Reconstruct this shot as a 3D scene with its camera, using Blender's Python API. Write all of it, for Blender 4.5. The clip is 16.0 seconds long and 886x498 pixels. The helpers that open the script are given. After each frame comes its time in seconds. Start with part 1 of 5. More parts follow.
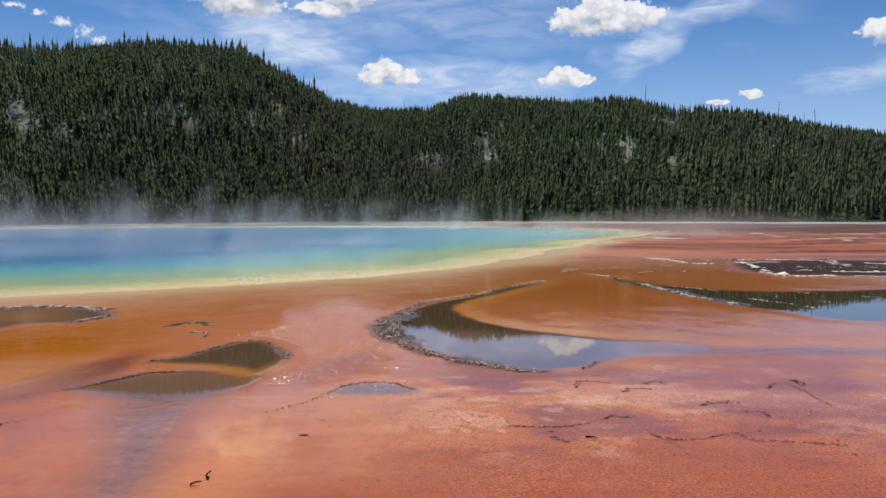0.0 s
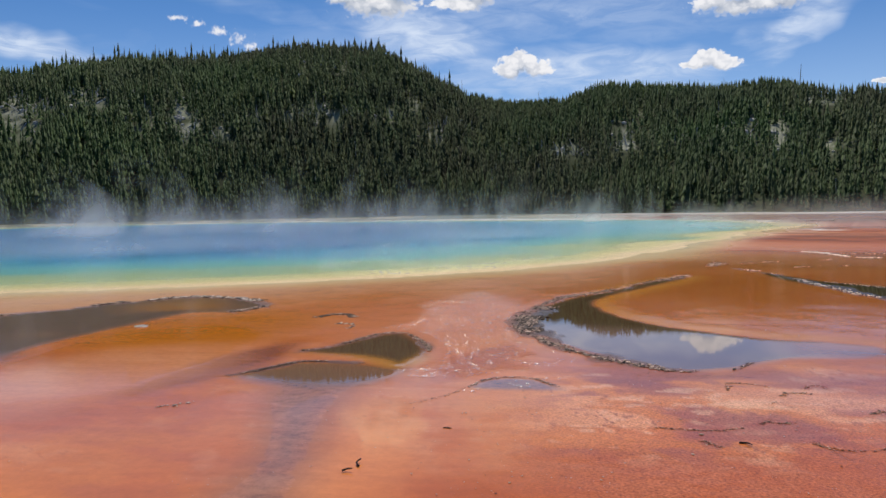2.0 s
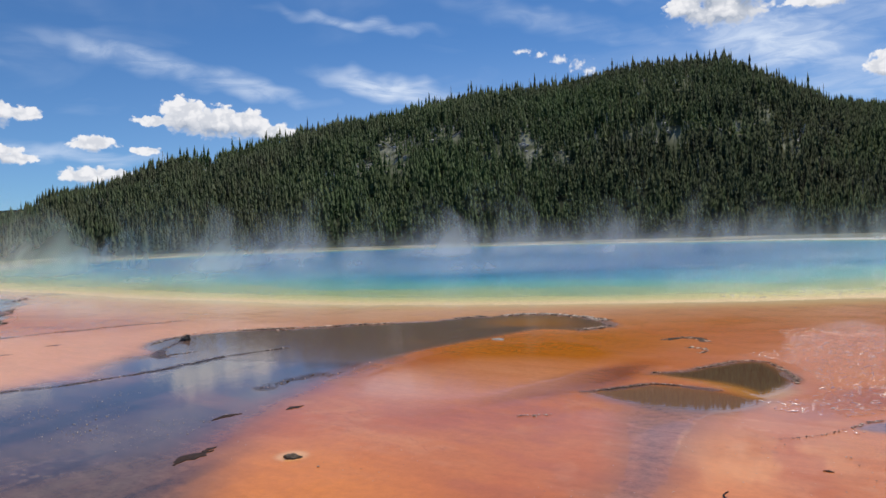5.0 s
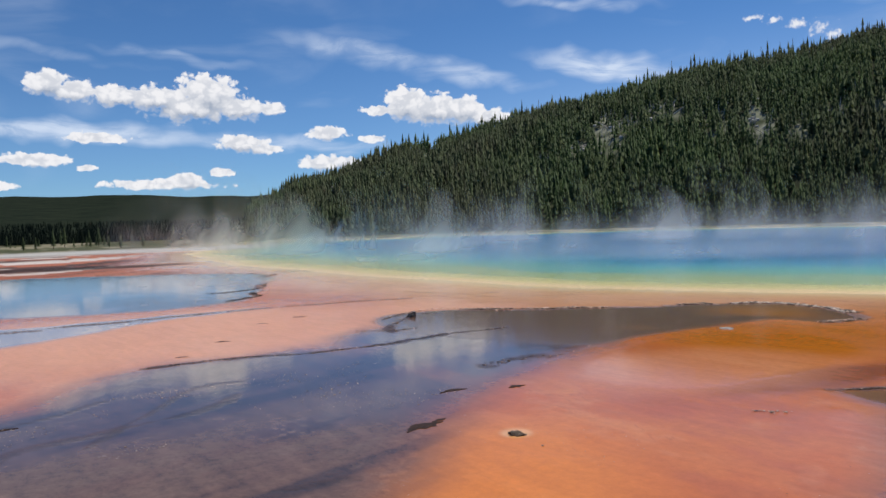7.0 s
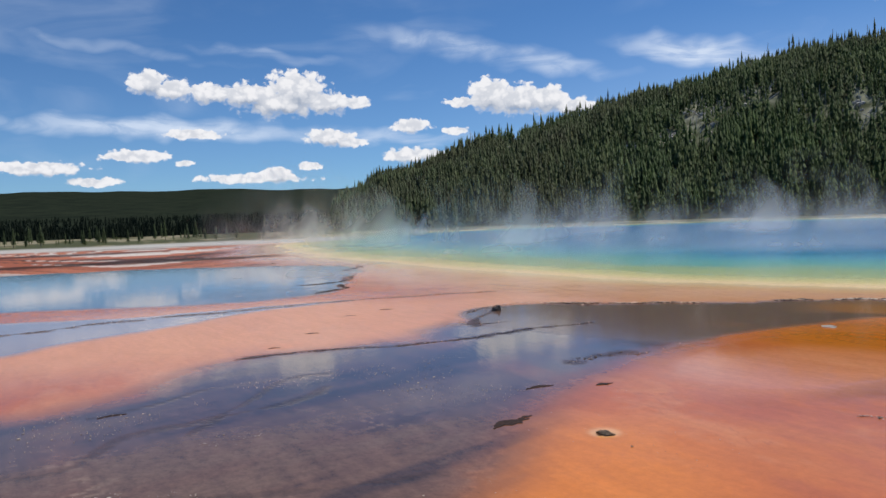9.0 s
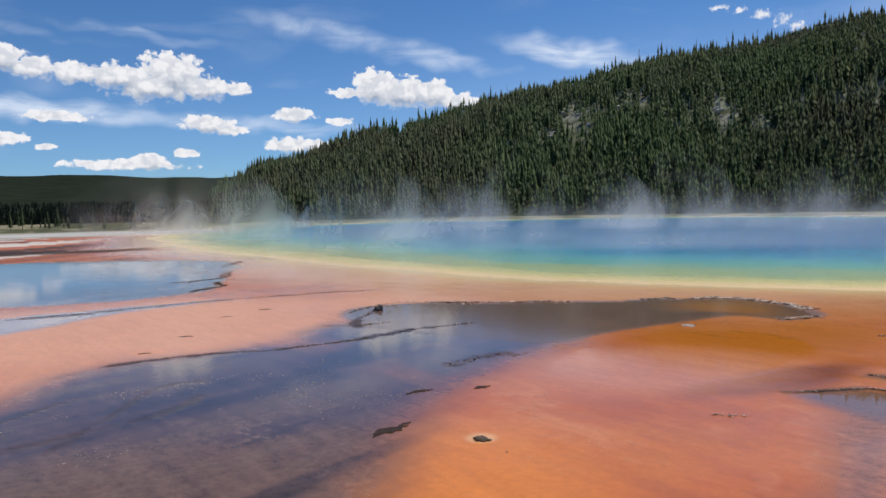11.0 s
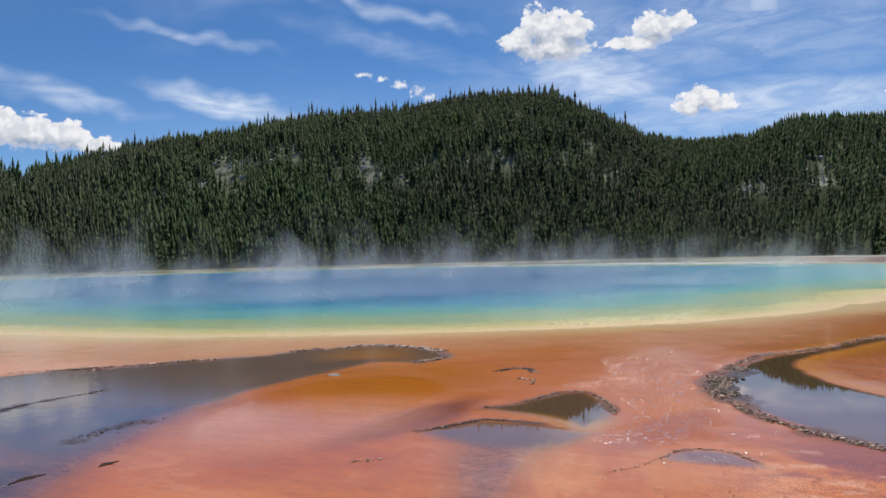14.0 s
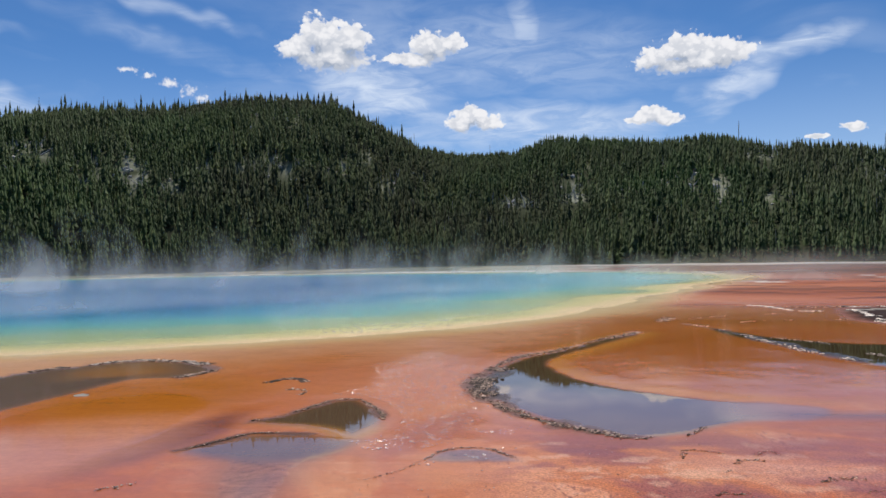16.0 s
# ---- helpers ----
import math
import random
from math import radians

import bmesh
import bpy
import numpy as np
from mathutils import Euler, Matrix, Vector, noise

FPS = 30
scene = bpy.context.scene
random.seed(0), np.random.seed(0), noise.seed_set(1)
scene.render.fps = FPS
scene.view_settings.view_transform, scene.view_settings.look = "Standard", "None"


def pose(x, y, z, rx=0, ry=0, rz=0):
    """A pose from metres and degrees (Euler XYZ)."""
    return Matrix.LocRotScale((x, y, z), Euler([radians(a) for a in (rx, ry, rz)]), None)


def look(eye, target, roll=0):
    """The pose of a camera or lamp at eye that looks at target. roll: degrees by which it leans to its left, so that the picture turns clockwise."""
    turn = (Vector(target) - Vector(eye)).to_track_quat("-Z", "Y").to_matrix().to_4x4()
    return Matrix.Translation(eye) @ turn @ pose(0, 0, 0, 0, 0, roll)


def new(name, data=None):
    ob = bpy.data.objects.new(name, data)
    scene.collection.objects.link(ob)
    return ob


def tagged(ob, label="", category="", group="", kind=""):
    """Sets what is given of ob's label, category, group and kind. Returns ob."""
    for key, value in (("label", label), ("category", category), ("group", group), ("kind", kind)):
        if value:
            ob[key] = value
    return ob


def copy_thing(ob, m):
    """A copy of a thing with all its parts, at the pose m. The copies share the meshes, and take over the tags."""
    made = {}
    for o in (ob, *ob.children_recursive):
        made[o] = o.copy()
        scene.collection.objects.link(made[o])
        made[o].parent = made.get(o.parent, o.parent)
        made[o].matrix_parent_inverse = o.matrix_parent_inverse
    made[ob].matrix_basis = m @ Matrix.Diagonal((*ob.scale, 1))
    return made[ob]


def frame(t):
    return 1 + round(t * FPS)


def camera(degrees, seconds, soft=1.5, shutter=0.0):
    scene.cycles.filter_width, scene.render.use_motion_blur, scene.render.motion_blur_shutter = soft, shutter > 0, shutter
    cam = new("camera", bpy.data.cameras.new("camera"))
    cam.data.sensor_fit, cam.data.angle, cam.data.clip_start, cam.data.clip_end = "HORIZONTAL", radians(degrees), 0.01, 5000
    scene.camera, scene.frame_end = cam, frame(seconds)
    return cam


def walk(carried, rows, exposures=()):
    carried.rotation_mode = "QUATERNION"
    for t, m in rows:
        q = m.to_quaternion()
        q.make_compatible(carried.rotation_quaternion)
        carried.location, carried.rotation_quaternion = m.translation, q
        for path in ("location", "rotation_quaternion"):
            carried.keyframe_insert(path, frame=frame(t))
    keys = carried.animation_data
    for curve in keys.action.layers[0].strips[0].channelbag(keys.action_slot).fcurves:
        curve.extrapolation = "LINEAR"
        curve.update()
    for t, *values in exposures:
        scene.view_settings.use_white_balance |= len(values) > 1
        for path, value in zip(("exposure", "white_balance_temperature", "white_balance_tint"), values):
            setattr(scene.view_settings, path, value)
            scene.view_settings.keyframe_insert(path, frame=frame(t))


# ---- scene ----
cam = camera(62.6, 16.0)
PATH = [  # seconds, x, y, z, yaw, pitch, roll
    (0.0, 0.000, 0.000, 2.200, -0.00, -2.83, 0.45),
    (0.5, -0.019, 0.008, 2.194, 1.94, -3.19, 0.62),
    (1.0, -0.027, 0.010, 2.199, 3.77, -3.53, 0.76),
    (1.5, -0.046, 0.012, 2.221, 6.09, -3.44, 0.76),
    (2.0, -0.070, -0.004, 2.234, 10.54, -3.25, 1.10),
    (2.5, -0.103, -0.020, 2.243, 16.12, -2.95, 1.64),
    (3.0, -0.119, -0.033, 2.238, 20.84, -2.37, 1.97),
    (3.5, -0.126, -0.042, 2.239, 24.24, -1.80, 2.08),
    (4.0, -0.140, -0.069, 2.232, 27.62, -1.46, 2.10),
    (4.5, -0.185, -0.092, 2.234, 31.80, -1.09, 1.91),
    (5.0, -0.236, -0.142, 2.230, 36.62, -0.96, 1.79),
    (5.2, -0.219, -0.140, 2.229, 38.65, -0.83, 2.09),
    (7.3, -0.319, -0.280, 2.238, 55.27, -1.97, 1.64),
    (7.5, -0.328, -0.293, 2.239, 56.57, -1.97, 1.69),
    (8.0, -0.339, -0.316, 2.242, 59.77, -1.91, 1.93),
    (8.2, -0.327, -0.302, 2.247, 60.89, -1.94, 1.90),
    (10.3, -0.322, -0.264, 2.424, 54.34, -3.34, 1.73),
    (10.5, -0.304, -0.259, 2.445, 53.24, -3.40, 1.58),
    (11.0, -0.308, -0.242, 2.468, 50.71, -3.12, 1.06),
    (11.5, -0.290, -0.248, 2.502, 47.70, -2.12, 0.96),
    (12.0, -0.259, -0.227, 2.510, 43.98, -1.01, 1.15),
    (12.5, -0.256, -0.166, 2.497, 39.35, -0.34, 1.36),
    (13.0, -0.234, -0.186, 2.491, 34.47, -0.07, 1.39),
    (13.5, -0.210, -0.116, 2.489, 29.26, 0.25, 1.50),
    (14.0, -0.192, -0.058, 2.480, 24.13, 0.41, 1.48),
    (14.5, -0.172, -0.060, 2.479, 19.70, 0.63, 1.25),
    (15.0, -0.155, -0.035, 2.479, 15.48, 0.96, 1.05),
    (15.5, -0.126, 0.003, 2.476, 11.28, 0.97, 1.18),
    (16.0, -0.094, 0.043, 2.452, 6.83, 0.70, 1.33),
]
walk(cam, [(t, pose(x, y, z, 90 + pitch, roll, yaw)) for t, x, y, z, yaw, pitch, roll in PATH])

# ---------------------------------------------------------------- world, sun
SUN_AZ, SUN_EL = 10.0, 58.0  # degrees left of +y, degrees over the horizon
world = bpy.data.worlds.new("sky")
scene.world = world
world.use_nodes = True


class Nodes:
    """Short hand for building node trees."""

    def __init__(self, tree):
        self.tree = tree
        tree.nodes.clear()

    def add(self, kind):
        return self.tree.nodes.new("ShaderNode" + kind)

    def put(self, socket, value):
        if isinstance(value, bpy.types.NodeSocket):
            self.tree.links.new(value, socket)
        elif value is not None:
            socket.default_value = value

    def math(self, op, a, b=None, c=None, clamp=False):
        n = self.add("Math")
        n.operation, n.use_clamp = op, clamp
        for s, v in zip(n.inputs, (a, b, c)):
            self.put(s, v)
        return n.outputs[0]

    def vec(self, op, a, b=None):
        n = self.add("VectorMath")
        n.operation = op
        self.put(n.inputs[0], a)
        self.put(n.inputs[1], b)
        return n.outputs["Value"] if op in ("LENGTH", "DOT_PRODUCT") else n.outputs[0]

    def mapping(self, v, scale=(1, 1, 1), rot=(0, 0, 0), loc=(0, 0, 0)):
        n = self.add("Mapping")
        self.put(n.inputs[0], v)
        n.inputs["Location"].default_value, n.inputs["Rotation"].default_value, n.inputs["Scale"].default_value = loc, rot, scale
        return n.outputs[0]

    def noise(self, v, scale, detail=4.0, rough=0.55, distort=0.0, col=False):
        n = self.add("TexNoise")
        self.put(n.inputs["Vector"], v)
        n.inputs["Scale"].default_value, n.inputs["Detail"].default_value = scale, detail
        n.inputs["Roughness"].default_value, n.inputs["Distortion"].default_value = rough, distort
        return n.outputs[1 if col else 0]

    def ramp(self, v, lo, hi, a=0.0, b=1.0, smooth=True):
        n = self.add("MapRange")
        n.interpolation_type = "SMOOTHSTEP" if smooth else "LINEAR"
        for s, x in zip(n.inputs, (v, lo, hi, a, b)):
            self.put(s, x)
        return n.outputs[0]

    def mix(self, f, a, b, blend="MIX"):
        n = self.add("Mix")
        n.data_type, n.blend_type = "RGBA", blend
        self.put(n.inputs[0], f)
        for s, v in ((n.inputs[6], a), (n.inputs[7], b)):
            self.put(s, (*v, 1) if isinstance(v, tuple) and len(v) == 3 else v)
        return n.outputs[2]

    def attr(self, name):
        n = self.add("Attribute")
        n.attribute_name = name
        return n


def build_sky():
    n = Nodes(world.node_tree)
    out = n.add("OutputWorld")
    sky = n.add("TexSky")
    sky.sky_type, sky.sun_disc = "NISHITA", False
    sky.sun_elevation, sky.sun_rotation = radians(SUN_EL), radians(-SUN_AZ)
    sky.altitude, sky.air_density, sky.dust_density, sky.ozone_density = 2200, 1.0, 0.25, 3.0
    d = n.add("TexCoord").outputs["Generated"]
    xyz = n.add("SeparateXYZ")
    n.put(xyz.inputs[0], d)
    x, y, z = xyz.outputs
    deg = 180 / math.pi
    az = n.math("MULTIPLY", n.math("ARCTAN2", n.math("MULTIPLY", x, -1.0), y), deg)
    el = n.math("MULTIPLY", n.math("ARCSINE", z), deg)
    flat = n.add("CombineXYZ")
    n.put(flat.inputs[0], az)
    n.put(flat.inputs[1], el)
    flat = flat.outputs[0]
    # billows: rounded lobes at three sizes push the outline of every cumulus in and out
    warp = n.vec("MULTIPLY", n.vec("SUBTRACT", n.noise(d, 24, 1, 0.5, col=True), (0.5, 0.5, 0.5)), (3.2, 2.2, 0))
    warp2 = n.vec("MULTIPLY", n.vec("SUBTRACT", n.noise(d, 55, 4, 0.6, col=True), (0.5, 0.5, 0.5)), (0.8, 0.65, 0))
    at = n.vec("ADD", flat, warp2)

    def puffs(scale, shift=0.0):
        v = n.add("TexVoronoi")
        v.voronoi_dimensions, v.feature = "2D", "SMOOTH_F1"
        v.inputs["Smoothness"].default_value = 0.35
        n.put(v.inputs["Vector"], n.vec("ADD", n.vec("MULTIPLY", at, (1.0, 1.25, 1)), (shift, shift, 0)))
        v.inputs["Scale"].default_value = scale
        return n.math("SUBTRACT", 0.42, v.outputs["Distance"])

    def heap(items, at):
        total = None
        for a, e, w, h in items:
            q = n.vec("LENGTH", n.vec("MULTIPLY", n.vec("SUBTRACT", at, (a, e, 0)), (1 / w, 1 / h, 0)))
            m = n.math("SUBTRACT", 1.0, q)
            total = m if total is None else n.math("SMOOTH_MAX", total, m, 0.25)
        return total

    cumulus = [(15.9, 16.9, 2.2, 1.7), (13.8, 16.6, 1.9, 1.5), (17.7, 16.0, 1.8, 1.1), (15.2, 15.5, 3.4, 1.3), (9.6, 15.4, 1.7, 0.5), (7.4, 16.2, 1.9, 1.3),
               (5.9, 16.4, 1.2, 0.8), (8.4, 15.2, 1.3, 0.6), (4.4, 10.9, 1.5, 1.0), (5.2, 10.4, 1.2, 0.8), (3.1, 10.4, 1.3, 0.7), (-12.0, 14.8, 2.5, 1.3),
               (-14.6, 14.3, 2.3, 1.1), (-9.8, 14.3, 1.6, 0.9), (-12.5, 13.9, 4.2, 0.8), (-9.5, 10.3, 1.4, 0.8), (-10.6, 9.9, 1.1, 0.5), (-8.4, 10.0, 1.0, 0.4),
               (-31.0, 11.8, 1.6, 0.9), (-22.8, 8.3, 1.0, 0.35), (-20.5, 7.9, 0.9, 0.2)]
    scraps = [(28.7, 13.6, 0.8, 0.4), (27.0, 13.2, 1.1, 0.4), (25.9, 12.7, 0.7, 0.6), (24.9, 12.2, 0.9, 0.7), (30.0, 13.9, 1.2, 0.25)]
    west = [(81.3, 10.5, 1.5, 1.0), (79.8, 10.1, 1.8, 0.8), (77.0, 9.9, 2.5, 0.8), (74.4, 9.8, 2.6, 1.0), (70.8, 10.2, 2.5, 1.6), (72.0, 9.2, 3.6, 1.2), (68.5, 9.2, 2.3, 1.0),
            (66.2, 9.2, 1.2, 0.5), (55.8, 9.5, 1.8, 1.4), (53.6, 9.0, 2.7, 1.3), (51.4, 8.9, 1.7, 1.2), (49.6, 8.3, 2.0, 0.7), (57.9, 9.0, 1.5, 0.5), (62.0, 7.35, 1.6, 0.6),
            (58.5, 6.9, 1.1, 0.35), (68.4, 6.6, 2.1, 0.8), (66.8, 6.2, 1.4, 0.4), (82.4, 5.3, 2.6, 0.5), (78.4, 6.9, 2.4, 0.4), (74.0, 3.6, 4.6, 0.45), (72.4, 4.0, 1.2, 0.45),
            (88.6, 4.4, 3.2, 0.6), (85.4, 3.5, 1.9, 0.35), (69.9, 4.5, 1.1, 0.35), (61.8, 5.1, 3.0, 0.65), (79.1, 4.8, 0.6, 0.25)]
    elsewhere = [(150, 14, 7, 3.5), (175, 22, 9, 4), (-70, 18, 8, 4), (-110, 12, 9, 3), (125, 30, 8, 4), (-145, 28, 9, 5)]
    def heaps(at):
        return n.math("MAXIMUM", heap(cumulus, at), n.math("MAXIMUM", heap(west, at), heap(elsewhere, at)))

    bulk = heaps(at)
    big, mid, small = puffs(0.85), puffs(1.9, 3.3), puffs(4.2, 7.7)
    body = n.math("ADD", bulk, n.math("ADD", n.math("MULTIPLY", big, 0.50), n.math("ADD", n.math("MULTIPLY", mid, 0.40), n.math("MULTIPLY", small, 0.16))))
    body = n.math("ADD", body, n.math("MULTIPLY", n.math("SUBTRACT", n.noise(d, 190, 4, 0.65), 0.5), 0.14))
    under = n.ramp(n.math("SUBTRACT", heaps(n.vec("ADD", at, (0, 0.7, 0))), bulk), -0.35, 0.5)
    edge = n.math("DIVIDE", body, n.math("ADD", 0.24, n.math("MULTIPLY", under, 0.34)))
    dens = n.ramp(edge, 0.0, 1.0)
    torn = n.math("ADD", heap(scraps, n.vec("ADD", flat, n.vec("MULTIPLY", warp2, (0.5, 0.5, 0)))), n.math("MULTIPLY", n.math("SUBTRACT", n.noise(d, 110, 5, 0.6), 0.55), 3.2))
    dens = n.math("MAXIMUM", dens, n.ramp(torn, 0.0, 0.9, 0.0, 0.9))
    # bright tops and crowns of the puffs, greyer hollows and undersides
    hollow = n.ramp(n.math("ADD", n.math("MULTIPLY", big, 1.1), n.math("ADD", n.math("MULTIPLY", mid, 0.7), n.math("MULTIPLY", small, 0.25))), 0.32, -0.30)
    inside = n.math("MULTIPLY", n.ramp(body, 0.0, 0.45), n.math("ADD", n.math("MULTIPLY", under, 0.75), n.math("MULTIPLY", hollow, 0.42)), clamp=True)
    cloud = n.mix(inside, (0.88, 0.88, 0.91), (0.36, 0.42, 0.53))
    # thin high cloud, drawn out along the wind
    veil = None
    for a, e, w, h, tilt, s in ((55.5, 12.5, 11.5, 1.2, -12, 0.95), (40.5, 11.6, 7.5, 1.3, -10, 0.95), (43, 16.4, 8, 0.6, -7, 0.6), (79.5, 7.3, 16, 1.0, -1, 0.95), (64, 6.6, 10, 0.7, -3, 0.7),
                                (72.5, 12.8, 7, 0.5, -4, 0.42), (11, 12.6, 10, 3.0, -18, 1.0), (0, 9.8, 16, 2.8, -2, 0.95), (3, 14.5, 9, 1.6, -12, 0.5), (-18.3, 14.1, 6.0, 1.05, 10, 1.15),
                                (-15.0, 11.9, 5.2, 2.1, 31, 1.15), (0, 17.4, 3.5, 1.6, -60, 0.7), (2, 15.5, 20, 4.5, -8, 0.55), (26, 15.5, 12, 1.2, -14, 0.45), (27, 18.3, 8, 0.8, -12, 0.6),
                                (-29, 8.5, 8, 2.2, 14, 0.7), (84, 12.8, 12, 0.6, -6, 0.3)):
        m = n.vec("SUBTRACT", n.vec("ADD", flat, n.vec("MULTIPLY", warp, (1.2, 0.8, 0))), (a, e, 0))
        m = n.mapping(m, (1 / w, 1 / h, 1), (0, 0, 0)) if tilt == 0 else n.vec("MULTIPLY", n.mapping(m, (1, 1, 1), (0, 0, radians(tilt))), (1 / w, 1 / h, 0))
        m = n.math("MULTIPLY", n.ramp(n.vec("LENGTH", m), 1.15, 0.1), s)
        veil = m if veil is None else n.math("MAXIMUM", veil, m)
    streak = n.noise(n.mapping(flat, (0.065, 0.26, 1), (0, 0, radians(-11))), 1.0, 5, 0.52, 0.8)
    wide = n.noise(d, 3.0, 4, 0.6)
    thin = n.math("MULTIPLY", n.ramp(streak, 0.42, 0.78), n.ramp(wide, 0.4, 0.65))
    feather = n.noise(n.mapping(flat, (0.22, 0.75, 1), (0, 0, radians(-16))), 1.0, 7, 0.62, 1.2)
    veil = n.math("MULTIPLY", n.math("MULTIPLY", veil, n.ramp(streak, 0.15, 0.62)), n.ramp(feather, 0.32, 0.64, 0.45, 1.0))
    veil = n.math("MAXIMUM", n.math("MULTIPLY", veil, 0.92), n.math("MULTIPLY", thin, 0.25), clamp=True)
    low = n.math("MULTIPLY", n.ramp(el, 16.0, 0.0, 0.0, 0.42), n.ramp(az, 65.0, 25.0, 0.18, 1.0))
    veil = n.math("MAXIMUM", veil, low)
    tinted = n.add("Background")
    n.put(tinted.inputs[0], n.mix(1.0, sky.outputs[0], (0.56, 0.87, 1.15), "MULTIPLY"))
    tinted.inputs[1].default_value = 0.080
    high = n.add("Background")
    high.inputs[0].default_value = (0.70, 0.79, 0.94, 1)
    heaped = n.add("Background")
    n.put(heaped.inputs[0], cloud)
    one = n.add("MixShader")
    for s, v in zip(one.inputs, (veil, tinted.outputs[0], high.outputs[0])):
        n.put(s, v)
    two = n.add("MixShader")
    for s, v in zip(two.inputs, (dens, one.outputs[0], heaped.outputs[0])):
        n.put(s, v)
    n.put(out.inputs[0], two.outputs[0])


build_sky()
sun = new("sun", bpy.data.lights.new("sun", "SUN"))
sun.data.energy, sun.data.angle, sun.data.color = 4.0, radians(0.53), (1.0, 0.95, 0.87)
sun.matrix_world = look((-200 * math.sin(radians(SUN_AZ)) * math.cos(radians(SUN_EL)), 200 * math.cos(radians(SUN_AZ)) * math.cos(radians(SUN_EL)),
                         200 * math.sin(radians(SUN_EL))), (0, 0, 0))


# ---------------------------------------------------------------- materials
def material(name):
    m = bpy.data.materials.new(name)
    m.use_nodes = True
    n = Nodes(m.node_tree)
    out = n.add("OutputMaterial")
    bsdf = n.add("BsdfPrincipled")
    n.put(out.inputs[0], bsdf.outputs[0])
    return m, n, bsdf, out


def bump(n, bsdf, height, strength, distance):
    b = n.add("Bump")
    n.put(b.inputs["Height"], height)
    b.inputs["Strength"].default_value, b.inputs["Distance"].default_value = strength, distance
    n.put(bsdf.inputs["Normal"], b.outputs[0])


def wet_mat_material(name, grain, ripple, spec, distance=0.012, ior=1.34, calm=1.0, wettest=0.0, smooth=0.04):
    """Microbial mat under a film of water: colour from 'tone', gloss from 'film'."""
    m, n, bsdf, out = material(name)
    p = n.add("TexCoord").outputs["Object"]
    tone, film = n.attr("tone").outputs["Color"], n.attr("film").outputs["Fac"]
    fine = n.noise(p, 9.0, 6, 0.65)
    grit = n.noise(p, 38.0, 3, 0.65)
    long = n.noise(n.mapping(p, (0.5, 2.4, 1), (0, 0, radians(-14))), 1.6, 5, 0.6, 0.6)
    v = n.math("ADD", n.math("MULTIPLY", n.math("SUBTRACT", fine, 0.5), grain), 1.0)
    v = n.math("ADD", v, n.math("MULTIPLY", n.math("SUBTRACT", grit, 0.5), n.ramp(n.attr("grit").outputs["Fac"], 0.0, 1.0, grain * 0.4, grain * 5.5, False)))
    v = n.math("ADD", v, n.math("MULTIPLY", n.math("SUBTRACT", long, 0.5), grain * 0.8))
    shade = n.add("CombineXYZ")
    for s in shade.inputs:
        n.put(s, v)
    n.put(bsdf.inputs["Base Color"], n.mix(1.0, tone, shade.outputs[0], "MULTIPLY"))
    n.put(bsdf.inputs["Roughness"], n.ramp(film, 0, 1, 0.62, smooth, False))
    n.put(bsdf.inputs["IOR"], n.ramp(film, 0.86, 1.0, 1.32, ior + wettest))
    n.put(bsdf.inputs["Specular IOR Level"], n.ramp(film, 0, 1, 0.06, spec, False))
    waves = n.noise(n.mapping(p, (1.0, 2.2, 1), (0, 0, radians(-12))), 3.2, 3, 0.5, 0.3)
    small = n.noise(n.mapping(p, (1.0, 1.6, 1), (0, 0, radians(-8))), 15.0, 2, 0.5)
    chop = n.math("ADD", n.math("MULTIPLY", n.attr("chop").outputs["Fac"], 1.0), n.ramp(film, 0.91, 0.94, ripple * 0.45, ripple * 0.45 * calm))
    h = n.math("ADD", n.math("MULTIPLY", waves, n.ramp(film, 0.91, 0.94, ripple, ripple * calm)), n.math("MULTIPLY", small, chop))
    h = n.math("ADD", h, n.math("MULTIPLY", n.math("MULTIPLY", fine, n.math("SUBTRACT", 1.0, film)), 1.0))
    bump(n, bsdf, h, 1.0, distance)
    return m


MAT_WET = wet_mat_material("wet_mat", 0.46, 0.14, 0.42, 0.012, 1.30, 0.10, 0.08)
MAT_POOL = wet_mat_material("still_water", 0.30, 0.010, 0.5, 0.012, 1.45, smooth=0.02)
MAT_STREAM = wet_mat_material("running_water", 1.3, 0.05, 0.5, 0.012, 1.55, smooth=0.03)
MAT_SPRING = wet_mat_material("hot_water", 0.25, 1.6, 0.34, 0.05, smooth=0.14)
MAT_SHALLOW = wet_mat_material("shallow_water", 0.60, 0.05, 0.5, 0.012, 1.42, smooth=0.10)
MAT_RIPPLED = wet_mat_material("rippled_water", 0.30, 0.09, 0.5, 0.012, 1.75)


def simple_material(name, a, b, scale, rough, relief=0.0, distance=0.02, attr=None, spec=0.3):
    """Two tones mixed by noise at two sizes; attr names a colour attribute that multiplies them."""
    m, n, bsdf, out = material(name)
    p = n.add("TexCoord").outputs["Object"]
    f = n.math("ADD", n.math("MULTIPLY", n.noise(p, scale, 5, 0.6), 0.65), n.math("MULTIPLY", n.noise(p, scale * 7, 3, 0.6), 0.35))
    c = n.mix(n.ramp(f, 0.36, 0.64), a, b)
    if attr:
        c = n.mix(1.0, c, n.attr(attr).outputs["Color"], "MULTIPLY")
    n.put(bsdf.inputs["Base Color"], c)
    bsdf.inputs["Roughness"].default_value = rough
    bsdf.inputs["Specular IOR Level"].default_value = spec
    if relief:
        bump(n, bsdf, f, relief, distance)
    return m


